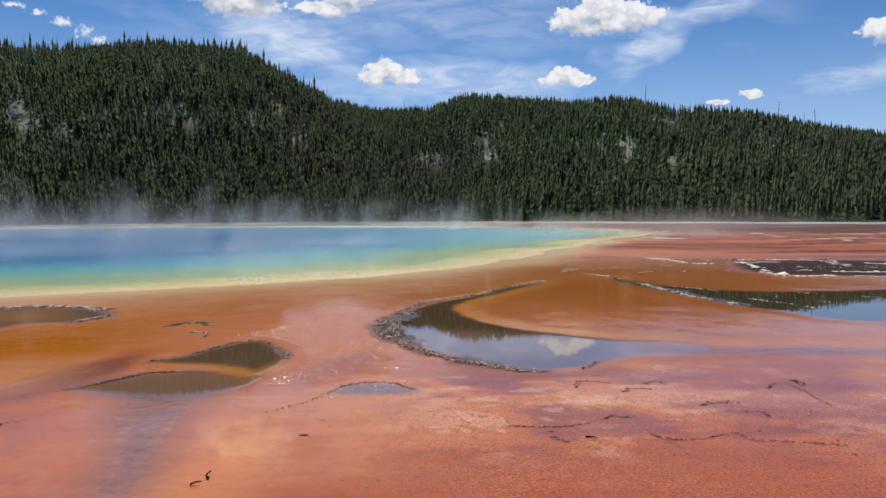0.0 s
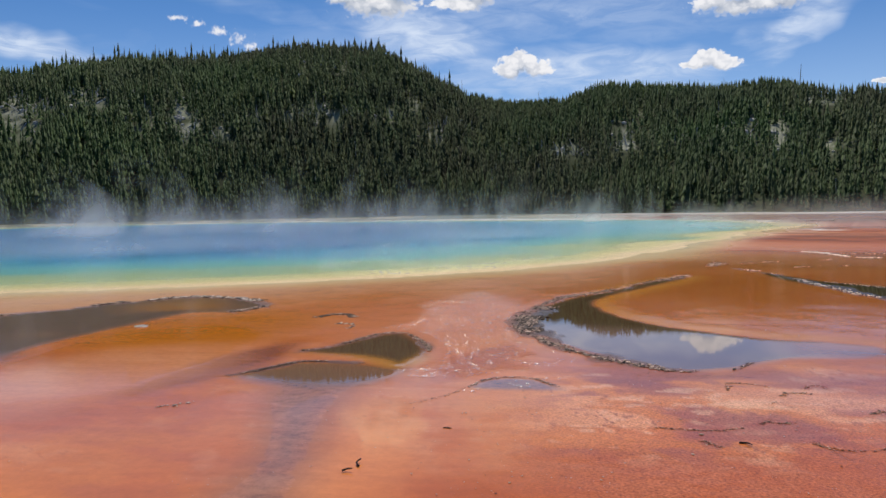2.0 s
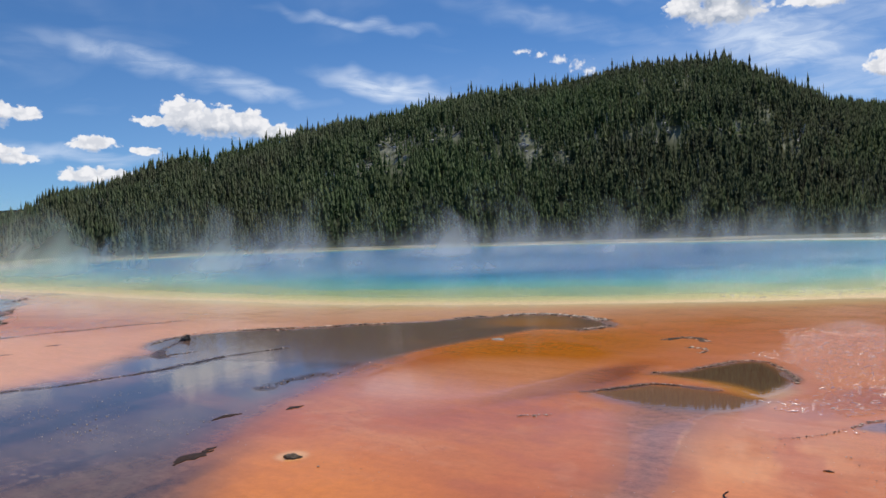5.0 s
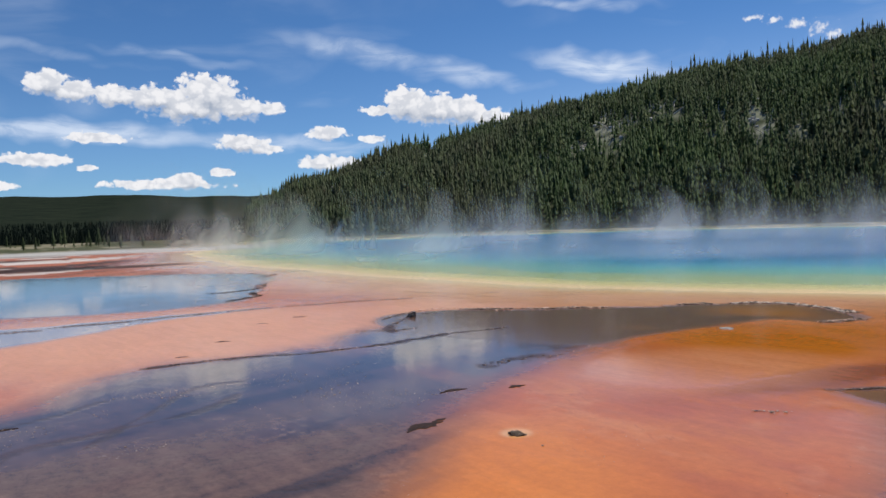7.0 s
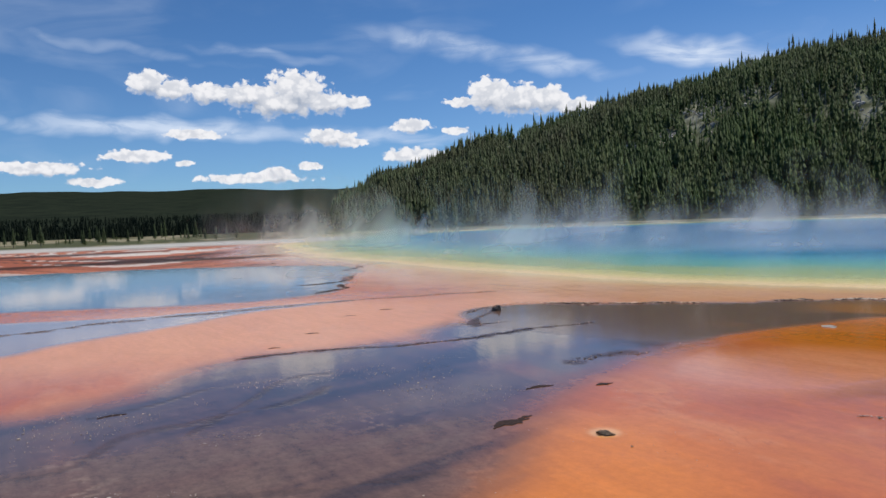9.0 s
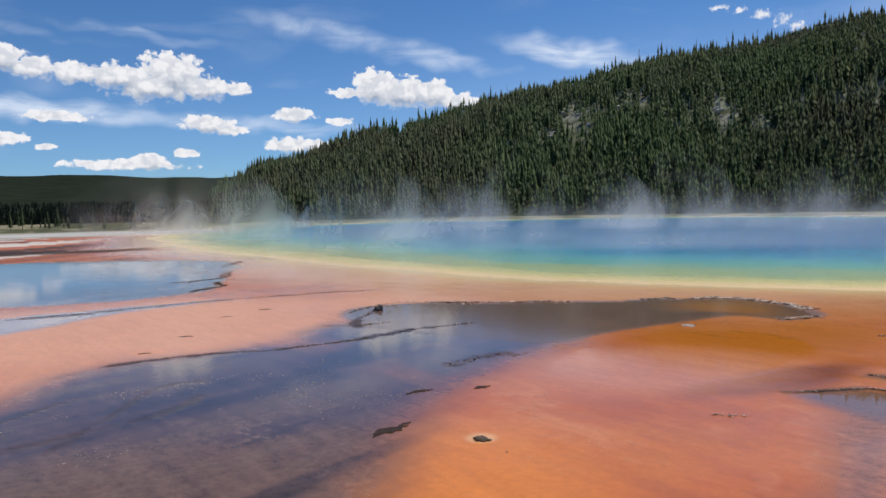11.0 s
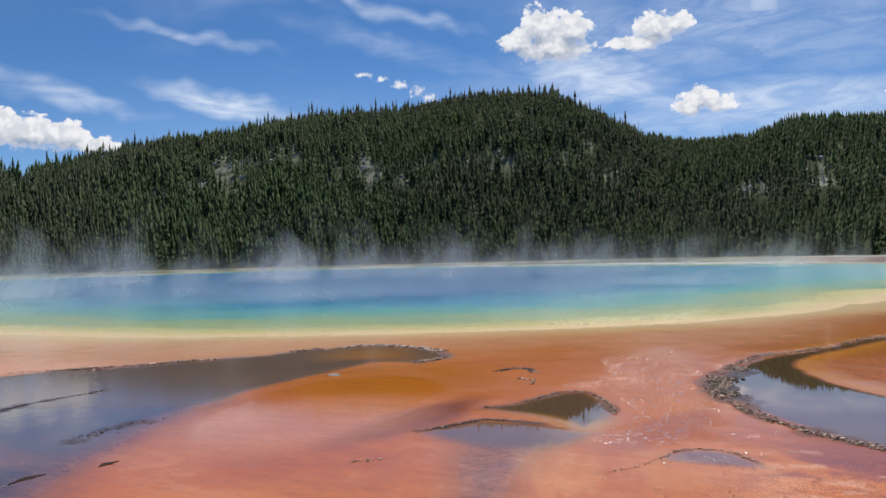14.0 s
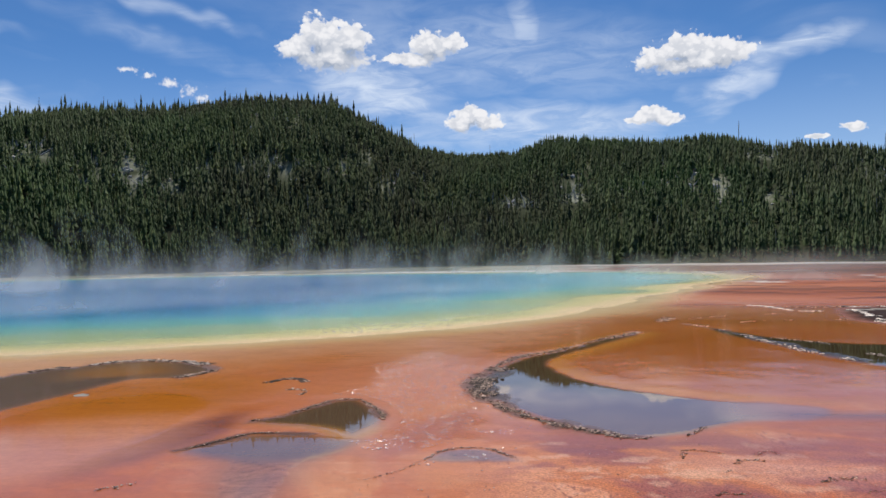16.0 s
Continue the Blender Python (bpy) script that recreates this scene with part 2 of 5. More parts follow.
def needle_material():
    """Conifer foliage: mottled green that lets some light through."""
    m, n, bsdf, out = material("pine_needles")
    p = n.add("TexCoord").outputs["Object"]
    f = n.math("ADD", n.math("MULTIPLY", n.noise(p, 0.7, 4, 0.6), 0.5), n.math("MULTIPLY", n.noise(p, 5.0, 3, 0.6), 0.5))
    c = n.mix(1.0, n.mix(n.ramp(f, 0.36, 0.64), (0.086, 0.114, 0.068), (0.138, 0.172, 0.104)), n.attr("tint").outputs["Color"], "MULTIPLY")
    n.put(bsdf.inputs["Base Color"], c)
    bsdf.inputs["Roughness"].default_value, bsdf.inputs["Specular IOR Level"].default_value = 0.7, 0.15
    b = n.add("Bump")
    n.put(b.inputs["Height"], f)
    b.inputs["Strength"].default_value, b.inputs["Distance"].default_value = 0.7, 0.12
    soft = n.vec("NORMALIZE", n.vec("ADD", b.outputs[0], (0, 0, 0.75)))  # sprays of needles point every way, most of them up
    n.put(bsdf.inputs["Normal"], soft)
    back, both = n.add("BsdfTranslucent"), n.add("MixShader")
    n.put(back.inputs[0], n.mix(1.0, c, (1.0, 1.05, 0.85), "MULTIPLY"))
    for s, v in zip(both.inputs, (0.5, bsdf.outputs[0], back.outputs[0])):
        n.put(s, v)
    n.put(out.inputs[0], both.outputs[0])
    return m


MAT_NEEDLES = needle_material()
MAT_BARK = simple_material("pine_bark", (0.09, 0.075, 0.06), (0.15, 0.125, 0.10), 3.0, 0.9, 0.5, 0.02, None, 0.1)
MAT_SNAG = simple_material("bleached_wood", (0.36, 0.35, 0.33), (0.58, 0.56, 0.53), 2.0, 0.85, 0.3, 0.02, None, 0.15)
MAT_SLOPE = simple_material("hillside_soil", (0.072, 0.080, 0.052), (0.140, 0.140, 0.115), 0.06, 0.95, 0.5, 0.3, "tint", 0.05)
MAT_BOULDER = simple_material("pale_rhyolite", (0.30, 0.29, 0.27), (0.50, 0.48, 0.44), 0.8, 0.9, 0.8, 0.1, None, 0.1)
MAT_CRUST = simple_material("sinter_crust", (0.70, 0.66, 0.62), (1.0, 0.97, 0.93), 14.0, 0.75, 0.6, 0.01, "tint", 0.15)
MAT_ROCK = simple_material("dark_stone", (0.018, 0.016, 0.015), (0.06, 0.05, 0.045), 12.0, 0.55, 0.7, 0.02, None, 0.4)
MAT_STONE = simple_material("brown_stone", (0.045, 0.032, 0.024), (0.22, 0.16, 0.11), 16.0, 0.8, 0.8, 0.02, None, 0.2)
MAT_TWIG = simple_material("charred_twig", (0.02, 0.013, 0.012), (0.06, 0.036, 0.03), 30.0, 0.85, 0.6, 0.005, None, 0.1)
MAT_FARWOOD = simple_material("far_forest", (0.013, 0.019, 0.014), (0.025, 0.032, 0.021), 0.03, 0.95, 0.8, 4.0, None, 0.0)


def steam_material():
    m = bpy.data.materials.new("steam")
    m.use_nodes = True
    n = Nodes(m.node_tree)
    out = n.add("OutputMaterial")
    p = n.add("TexCoord").outputs["Object"]
    big = n.noise(n.mapping(p, (1, 1, 0.9), (0, radians(-25), 0)), 0.17, 5, 0.55, 0.7)
    thin = n.math("SUBTRACT", big, n.math("MULTIPLY", n.attr("height").outputs["Fac"], 0.16))
    a = n.math("MULTIPLY", n.attr("fade").outputs["Fac"], n.math("MAXIMUM", n.ramp(thin, 0.34, 0.66), n.math("MULTIPLY", n.attr("even").outputs["Fac"], n.ramp(big, 0.3, 0.6, 0.5, 1.0))), clamp=True)
    clear = n.add("BsdfTransparent")
    lit, back = n.add("BsdfDiffuse"), n.add("BsdfTranslucent")
    lit.inputs[0].default_value = back.inputs[0].default_value = (0.98, 0.95, 0.91, 1)
    half, mixed = n.add("MixShader"), n.add("MixShader")
    for s, v in zip(half.inputs, (0.75, lit.outputs[0], back.outputs[0])):
        n.put(s, v)
    for s, v in zip(mixed.inputs, (a, clear.outputs[0], half.outputs[0])):
        n.put(s, v)
    n.put(out.inputs[0], mixed.outputs[0])
    return m


MAT_STEAM = steam_material()


def wavelet_material():
    """Clear crests of water: seen only where they catch the light."""
    m = bpy.data.materials.new("clear_wavelets")
    m.use_nodes = True
    n = Nodes(m.node_tree)
    out, clear, shine, both = n.add("OutputMaterial"), n.add("BsdfTransparent"), n.add("BsdfGlossy"), n.add("MixShader")
    shine.inputs[0].default_value = (1.0, 0.93, 0.82, 1)
    shine.inputs["Roughness"].default_value = 0.30
    for s, v in zip(both.inputs, (0.24, clear.outputs[0], shine.outputs[0])):
        n.put(s, v)
    n.put(out.inputs[0], both.outputs[0])
    return m


MAT_WAVELET = wavelet_material()


# ---------------------------------------------------------------- small helpers
def lattice(ix, iy, seed):
    h = (ix.astype(np.int64) * 374761393 + iy.astype(np.int64) * 668265263 + seed * 974634777) & 0xFFFFFFFF
    h = ((h ^ (h >> 13)) * 1274126177) & 0xFFFFFFFF
    return ((h ^ (h >> 16)) & 0xFFFF) / 65535.0


def value_noise(x, y, seed=0):
    ix, iy = np.floor(x), np.floor(y)
    fx, fy = x - ix, y - iy
    fx, fy = fx * fx * (3 - 2 * fx), fy * fy * (3 - 2 * fy)
    a, b = lattice(ix, iy, seed), lattice(ix + 1, iy, seed)
    c, d = lattice(ix, iy + 1, seed), lattice(ix + 1, iy + 1, seed)
    return (a + (b - a) * fx) * (1 - fy) + (c + (d - c) * fx) * fy


def fbm(x, y, scale, octaves=4, seed=0):
    """Noise between about -1 and 1; scale is the size of its largest lumps in metres."""
    total, amp, norm = 0.0, 1.0, 0.0
    for i in range(octaves):
        k = 2.0 ** i / scale
        total = total + amp * (value_noise(x * k + 17.3 * i, y * k - 9.1 * i, seed + i) * 2 - 1)
        norm += amp
        amp *= 0.55
    return total / norm * 1.6


def step(a, b, v):
    t = np.clip((v - a) / (b - a), 0, 1)
    return t * t * (3 - 2 * t)


def spline(points, closed, steps=5):
    """Points along a Catmull-Rom curve."""
    p = np.array(points, float)
    n = len(p)
    out = []
    for i in range(n if closed else n - 1):
        if closed:
            a, b, c, d = p[i - 1], p[i], p[(i + 1) % n], p[(i + 2) % n]
        else:
            a, b, c, d = p[max(i - 1, 0)], p[i], p[i + 1], p[min(i + 2, n - 1)]
        for k in range(steps):
            t = k / steps
            out.append(0.5 * (2 * b + (c - a) * t + (2 * a - 5 * b + 4 * c - d) * t * t + (3 * b - a - 3 * c + d) * t ** 3))
    if not closed:
        out.append(p[-1])
    return np.array(out)


def away(points, x, y, closed=True, reach=6.0):
    """Distance to a curve; inside a closed one it is negative. Past reach it is only a bound."""
    p = points
    lo, hi = p.min(0) - reach, p.max(0) + reach
    near = (x > lo[0]) & (x < hi[0]) & (y > lo[1]) & (y < hi[1])
    out = np.full(x.shape, reach)
    u, v = x[near], y[near]
    best = np.full(u.shape, 1e9)
    inside = np.zeros(u.shape, bool)
    q = np.roll(p, -1, 0) if closed else p[1:]
    for (ax, ay), (bx, by) in zip(p, q):
        dx, dy = bx - ax, by - ay
        t = np.clip(((u - ax) * dx + (v - ay) * dy) / (dx * dx + dy * dy + 1e-12), 0, 1)
        best = np.minimum(best, (u - ax - t * dx) ** 2 + (v - ay - t * dy) ** 2)
        if closed and dy != 0:
            cross = ((ay > v) != (by > v)) & (u < dx * (v - ay) / dy + ax)
            inside ^= cross
    best = np.sqrt(best)
    out[near] = np.where(inside, -best, best) if closed else best
    return out


def mesh_of(name, verts, faces, mat, attrs=None, smooth=False):
    """A mesh from arrays; faces all have the same number of corners. attrs: name -> per-vertex floats or colours."""
    me = bpy.data.meshes.new(name)
    verts, faces = np.asarray(verts, np.float32), np.asarray(faces, np.int32)
    k = faces.shape[1]
    me.vertices.add(len(verts))
    me.vertices.foreach_set("co", verts.ravel())
    me.loops.add(faces.size)
    me.loops.foreach_set("vertex_index", faces.ravel())
    me.polygons.add(len(faces))
    me.polygons.foreach_set("loop_start", np.arange(0, faces.size, k, dtype=np.int32))
    me.polygons.foreach_set("use_smooth", np.full(len(faces), smooth))
    me.update(calc_edges=True)
    for key, v in (attrs or {}).items():
        v = np.asarray(v, np.float32)
        if v.ndim == 2:
            me.attributes.new(key, "FLOAT_COLOR", "POINT").data.foreach_set("color", np.c_[v, np.ones(len(v), np.float32)].ravel())
        else:
            me.attributes.new(key, "FLOAT", "POINT").data.foreach_set("value", v)
    me.materials.append(mat)
    me.validate()
    return me


def part(name, me, parent, label=""):
    ob = new(name, me)
    ob.parent = parent
    return tagged(ob, label)


# ---------------------------------------------------------------- plan of the basin
SPRING = spline([(-55, 19), (-35, 17.3), (-19, 17.9), (-10, 21.0), (-3.6, 25), (0.3, 28.9), (3, 34), (7.4, 44), (13, 57), (18.5, 68), (21, 78),
                 (19, 92), (10, 105), (-17, 121), (-50, 132), (-88, 128), (-116, 98), (-122, 62), (-105, 38), (-76, 24)], True, 6)
POOL_COMMA = spline([(3.1, 22.7), (1.9, 21.1), (0.8, 19.0), (-0.1, 17.8), (-0.7, 16.3), (-1.05, 14.6), (-1.05, 13.4), (-0.6, 12.3), (0.0, 11.3),
                     (0.6, 10.5), (1.2, 10.05), (1.8, 10.2), (2.3, 10.6), (2.9, 11.0), (3.9, 11.2), (4.4, 11.9), (3.6, 12.3), (2.7, 12.6),
                     (1.8, 13.3), (1.0, 14.2), (0.4, 15.4), (0.2, 16.8), (0.5, 17.9), (1.5, 19.8)], True)
POOL_LOBE = spline([(-4.4, 10.9), (-4.0, 11.3), (-3.8, 11.9), (-3.6, 12.4), (-3.2, 12.6), (-2.7, 11.9), (-2.4, 11.0), (-2.4, 10.4), (-2.6, 10.0),
                    (-3.0, 10.35), (-3.5, 10.6)], True)
POOL_STEP = spline([(-4.7, 9.2), (-4.4, 9.65), (-4.2, 10.0), (-3.8, 10.1), (-3.2, 10.1), (-2.8, 10.0), (-2.45, 9.8), (-2.6, 9.1), (-3.2, 8.7), (-4.1, 8.8)], True)
RUNNEL = spline([(-4.1, 9.3), (-3.4, 9.5), (-2.8, 9.0), (-2.75, 8.2), (-2.65, 7.0), (-2.3, 5.6), (-2.2, 4.0), (-2.9, 3.8), (-2.9, 5.6), (-3.1, 6.7), (-3.6, 7.8)], True)
POOL_LONG = spline([(-16.0, 9.6), (-15.7, 11.3), (-14.7, 12.4), (-13.5, 13.6), (-12.2, 14.8), (-11.5, 16.3), (-10.4, 17.4), (-9.1, 17.4), (-8.0, 16.8),
                    (-7.4, 16.0), (-7.7, 15.1), (-8.6, 14.8), (-8.95, 13.4), (-9.1, 12.0), (-9.2, 10.8), (-9.4, 9.4), (-11.5, 8.6), (-14.0, 8.4)], True)
STREAM = spline([(-14.9, 9.7), (-12.0, 11.0), (-9.4, 10.2), (-9.0, 9.2), (-8.3, 7.3), (-7.8, 6.0), (-7.3, 5.2), (-6.7, 4.3), (-5.9, 3.4), (-5.3, 2.6),
                 (-4.6, 1.4), (-5.0, -0.6), (-10.4, -1.6), (-10.8, 0.0), (-11.2, 1.0), (-12.1, 1.8), (-12.8, 2.7), (-13.0, 3.5), (-12.8, 4.7), (-13.0, 6.4),
                 (-13.7, 7.3), (-14.4, 8.6)], True)
POOL_WEST = spline([(-47, -1.3), (-45.9, 4.3), (-42.8, 9.9), (-36.4, 14.6), (-32.8, 13.9), (-28.5, 11.6), (-25.7, 10.3), (-23.5, 8.8), (-22.5, 6.7),
                    (-22.9, 4.2), (-23.8, 2.0), (-25.3, -0.9), (-28, -6), (-46, -8)], True)
POOL_STRIP = spline([(-22.1, -0.8), (-21.1, 1.7), (-20.8, 4.6), (-20.4, 8.2), (-19.7, 5.2), (-18.3, 2.6), (-17.0, 0.4), (-16.0, -0.8), (-15.5, -3.5), (-22.6, -3.8)], True)
POOL_EAST = spline([(5.8, 24.2), (6.7, 21.2), (8.0, 20.0), (9.2, 19.4), (12.2, 19.9), (16, 20.6), (19, 19), (18, 14.5), (11, 14.1), (8.7, 14.3), (7.9, 14.7),
                    (7.5, 15.7), (6.9, 16.6), (6.5, 18.1), (6.0, 20.2), (5.6, 22.4)], True)
FLAT_EAST = spline([(11.3, 25.6), (12.8, 31.5), (19, 31.2), (27, 30), (30, 26), (24, 23.3), (14.5, 24.0)], True)
POOL_BROW = spline([(-1.35, 8.85), (-1.1, 9.3), (-0.75, 9.35), (-0.35, 8.9), (-0.8, 8.8)], True)

# crusted rims: the line they follow
RIM_COMMA = [(3.2, 23.2), (1.8, 21.3), (0.7, 19.3), (-0.3, 18.0), (-0.9, 16.5), (-1.2, 14.7), (-1.2, 13.4), (-0.75, 12.2), (-0.2, 11.3), (0.5, 10.5), (1.2, 9.98)]
RIM_BEND = [(-0.75, 16.0), (-1.0, 14.5), (-0.95, 13.4), (-0.6, 12.5)]
RIM_LONG = [(-15.9, 10.6), (-15.7, 11.4), (-14.7, 12.5), (-13.5, 13.7), (-12.2, 14.9), (-11.5, 16.4), (-10.4, 17.5), (-9.1, 17.5), (-7.9, 16.8), (-7.3, 16.0), (-7.7, 15.0)]
RIM_LOBE = [(-4.5, 10.8), (-4.0, 11.35), (-3.8, 11.95), (-3.6, 12.5), (-3.2, 12.65), (-2.7, 11.9), (-2.35, 11.0)]
RIM_STEP = [(-4.75, 9.15), (-4.45, 9.65), (-4.2, 10.05), (-3.8, 10.15), (-3.2, 10.15)]
RIM_EAST = [(5.4, 25.5), (5.9, 23.4), (6.1, 21.0), (6.4, 18.8), (6.9, 16.9)]
RIM_WEST = [(-19.6, -0.8), (-19.8, 0.3), (-20.4, 1.6), (-20.3, 4.7), (-20.3, 7.7), (-19.3, 12.4)]
RIM_BANK = [(-13.0, 2.9), (-13.0, 3.5), (-12.8, 4.6), (-12.3, 5.5), (-12.2, 6.6), (-12.1, 7.4), (-12.2, 8.6), (-12.2, 10.2)]
RIM_INLET = [(-15.6, 10.2), (-14.7, 9.1), (-14.0, 8.4), (-13.4, 8.2)]
RIM_RIFFLE = [(-9.1, 7.1), (-9.2, 7.6), (-9.1, 8.2)]
CRACK_ONE = [(0.65, 7.42), (1.2, 7.38), (1.6, 7.58), (1.85, 7.78)]
CRACK_TWO = [(2.05, 7.12), (2.2, 6.9), (2.5, 6.9), (2.88, 7.08), (2.95, 6.88), (3.3, 6.8), (3.75, 6.7)]

STREAM_LINES = [([(-8.24, -0.57), (-8.3, 0.0), (-9.1, 0.62), (-9.24, 1.6), (-9.46, 2.82), (-9.88, 3.35)], 0.040), ([(-6.77, 0.79), (-6.36, 1.65), (-6.0, 2.89)], 0.028),
                ([(-8.72, 1.3), (-9.75, 2.1), (-10.77, 3.08), (-10.74, 3.7)], 0.028), ([(-10.2, 0.4), (-10.4, 1.0), (-10.9, 1.9)], 0.022)]
FINE_CRACKS = [[(2.53, 9.14), (2.72, 9.35), (2.8, 9.17)], [(2.03, 8.45), (2.12, 8.52), (2.26, 8.50)], [(1.81, 7.72), (1.92, 7.66), (2.06, 7.70)], [(3.99, 8.88), (4.28, 9.19), (4.38, 8.76), (4.33, 8.11)],
               [(2.05, 7.04), (2.11, 6.91), (2.21, 6.67)], [(3.18, 7.81), (3.43, 7.88), (3.44, 7.64)], [(1.02, 7.07), (1.17, 6.85)], [(2.88, 8.15), (3.16, 8.28), (3.24, 8.17)]]
WEST_LINES = [[(-45.4, 8.4), (-42.3, 13.3), (-38.1, 14.2), (-35.7, 15.25), (-33.1, 13.4)], [(-29.9, 12.2), (-27.4, 11.0), (-26.7, 8.9)], [(-23.3, 8.06), (-24.3, 9.6), (-25.8, 10.0)]]
EAST_LINES = [[(9.0, 35.7), (9.9, 33.4), (10.6, 30.6), (12.75, 30.9)], [(11.7, 33.8), (13.4, 32.4), (16.0, 31.8), (17.9, 29.3), (20.5, 27.5)], [(12.0, 28.2), (13.0, 27.0), (13.95, 26.0), (15.5, 25.5), (19, 25)],
              [(11.4, 25.9), (11.8, 24.2), (13.6, 24.35), (14.5, 23.8), (18, 23.6)], [(12.75, 30.9), (11.8, 27.2), (11.9, 24.8)]]

# azimuth (degrees left of +y), distance of the foot of the hill, height angle of its skyline
HILL = [(-62, 150, 1.00), (-45, 146, 2.35), (-31.2, 148, 4.10), (-25.4, 152, 5.35), (-21.7, 156, 6.25), (-17.8, 160, 6.85), (-13.7, 165, 7.70), (-9.5, 170, 7.75), (-5.2, 178, 7.80),
        (-1.7, 184, 8.15), (1.4, 188, 7.05), (5, 194, 7.30), (8.4, 198, 7.75), (12.2, 200, 9.85), (15.1, 202, 11.25), (18.7, 203, 11.45), (24, 204, 10.85), (28, 205, 10.45),
        (32.5, 207, 10.35), (36, 209, 9.75), (40, 212, 8.70), (44.4, 214, 8.40), (48.8, 215, 7.05), (53, 213, 6.05), (57, 208, 5.20), (60.8, 203, 3.65), (64.5, 197, 2.45), (66.5, 193, 1.35), (69, 190, 0.30), (72, 190, 0.00)]
DEPTH = 175.0  # from foot to crest


def hill_at(az):
    a, b, e = np.array(HILL).T
    return np.interp(az, a, b), np.interp(az, a, e)


def rise(s):
    return np.where(s < 0, 0, np.where(s < 1, np.sin(np.clip(s, 0, 1) * np.pi / 2) ** 1.15, np.cos(np.clip((s - 1) / 0.9, 0, 1) * np.pi / 2)))


def hill_height(x, y):
    r, az = np.hypot(x, y), np.degrees(np.arctan2(-x, y))
    foot, top = hill_at(az)
    s = (r - foot) / DEPTH
    ss = np.linspace(0.3, 1.0, 36)[:, None]
    peak = (rise(ss) / (np.ravel(foot)[None, :] + ss * DEPTH)).max(0).reshape(np.shape(foot))
    crest = np.tan(np.radians(top)) / peak + 2.8
    h = crest * rise(s)
    gully = fbm(az * 4.2, r * 0.12, 22, 4, 31) * 3.2 + fbm(x, y, 30, 3, 5) * 1.5
    return h + gully * np.clip(s * 3, 0, 1) * np.clip(top / 6, 0, 1) * np.clip(1.4 - s, 0, 1), s


# ---------------------------------------------------------------- ground sheet with its pools
AZS = np.concatenate([np.arange(-179.6, -42.2, 0.8), np.arange(-42, 106, 0.15), np.arange(106.4, 180, 0.8)])
DOWN = np.concatenate([np.arange(38, 14, -0.12), np.arange(14, 6, -0.1), np.arange(6, 0.55, -0.055), [0.45, 0.36, 0.28, 0.2, 0.12, 0.07, 0.035]])
RADII = np.concatenate([[0.005], np.arange(0.12, 2.75, 0.12), 2.2 / np.tan(np.radians(DOWN))])


def mix(c, d, w):
    return c * (1 - w[:, None]) + np.array(d) * w[:, None]


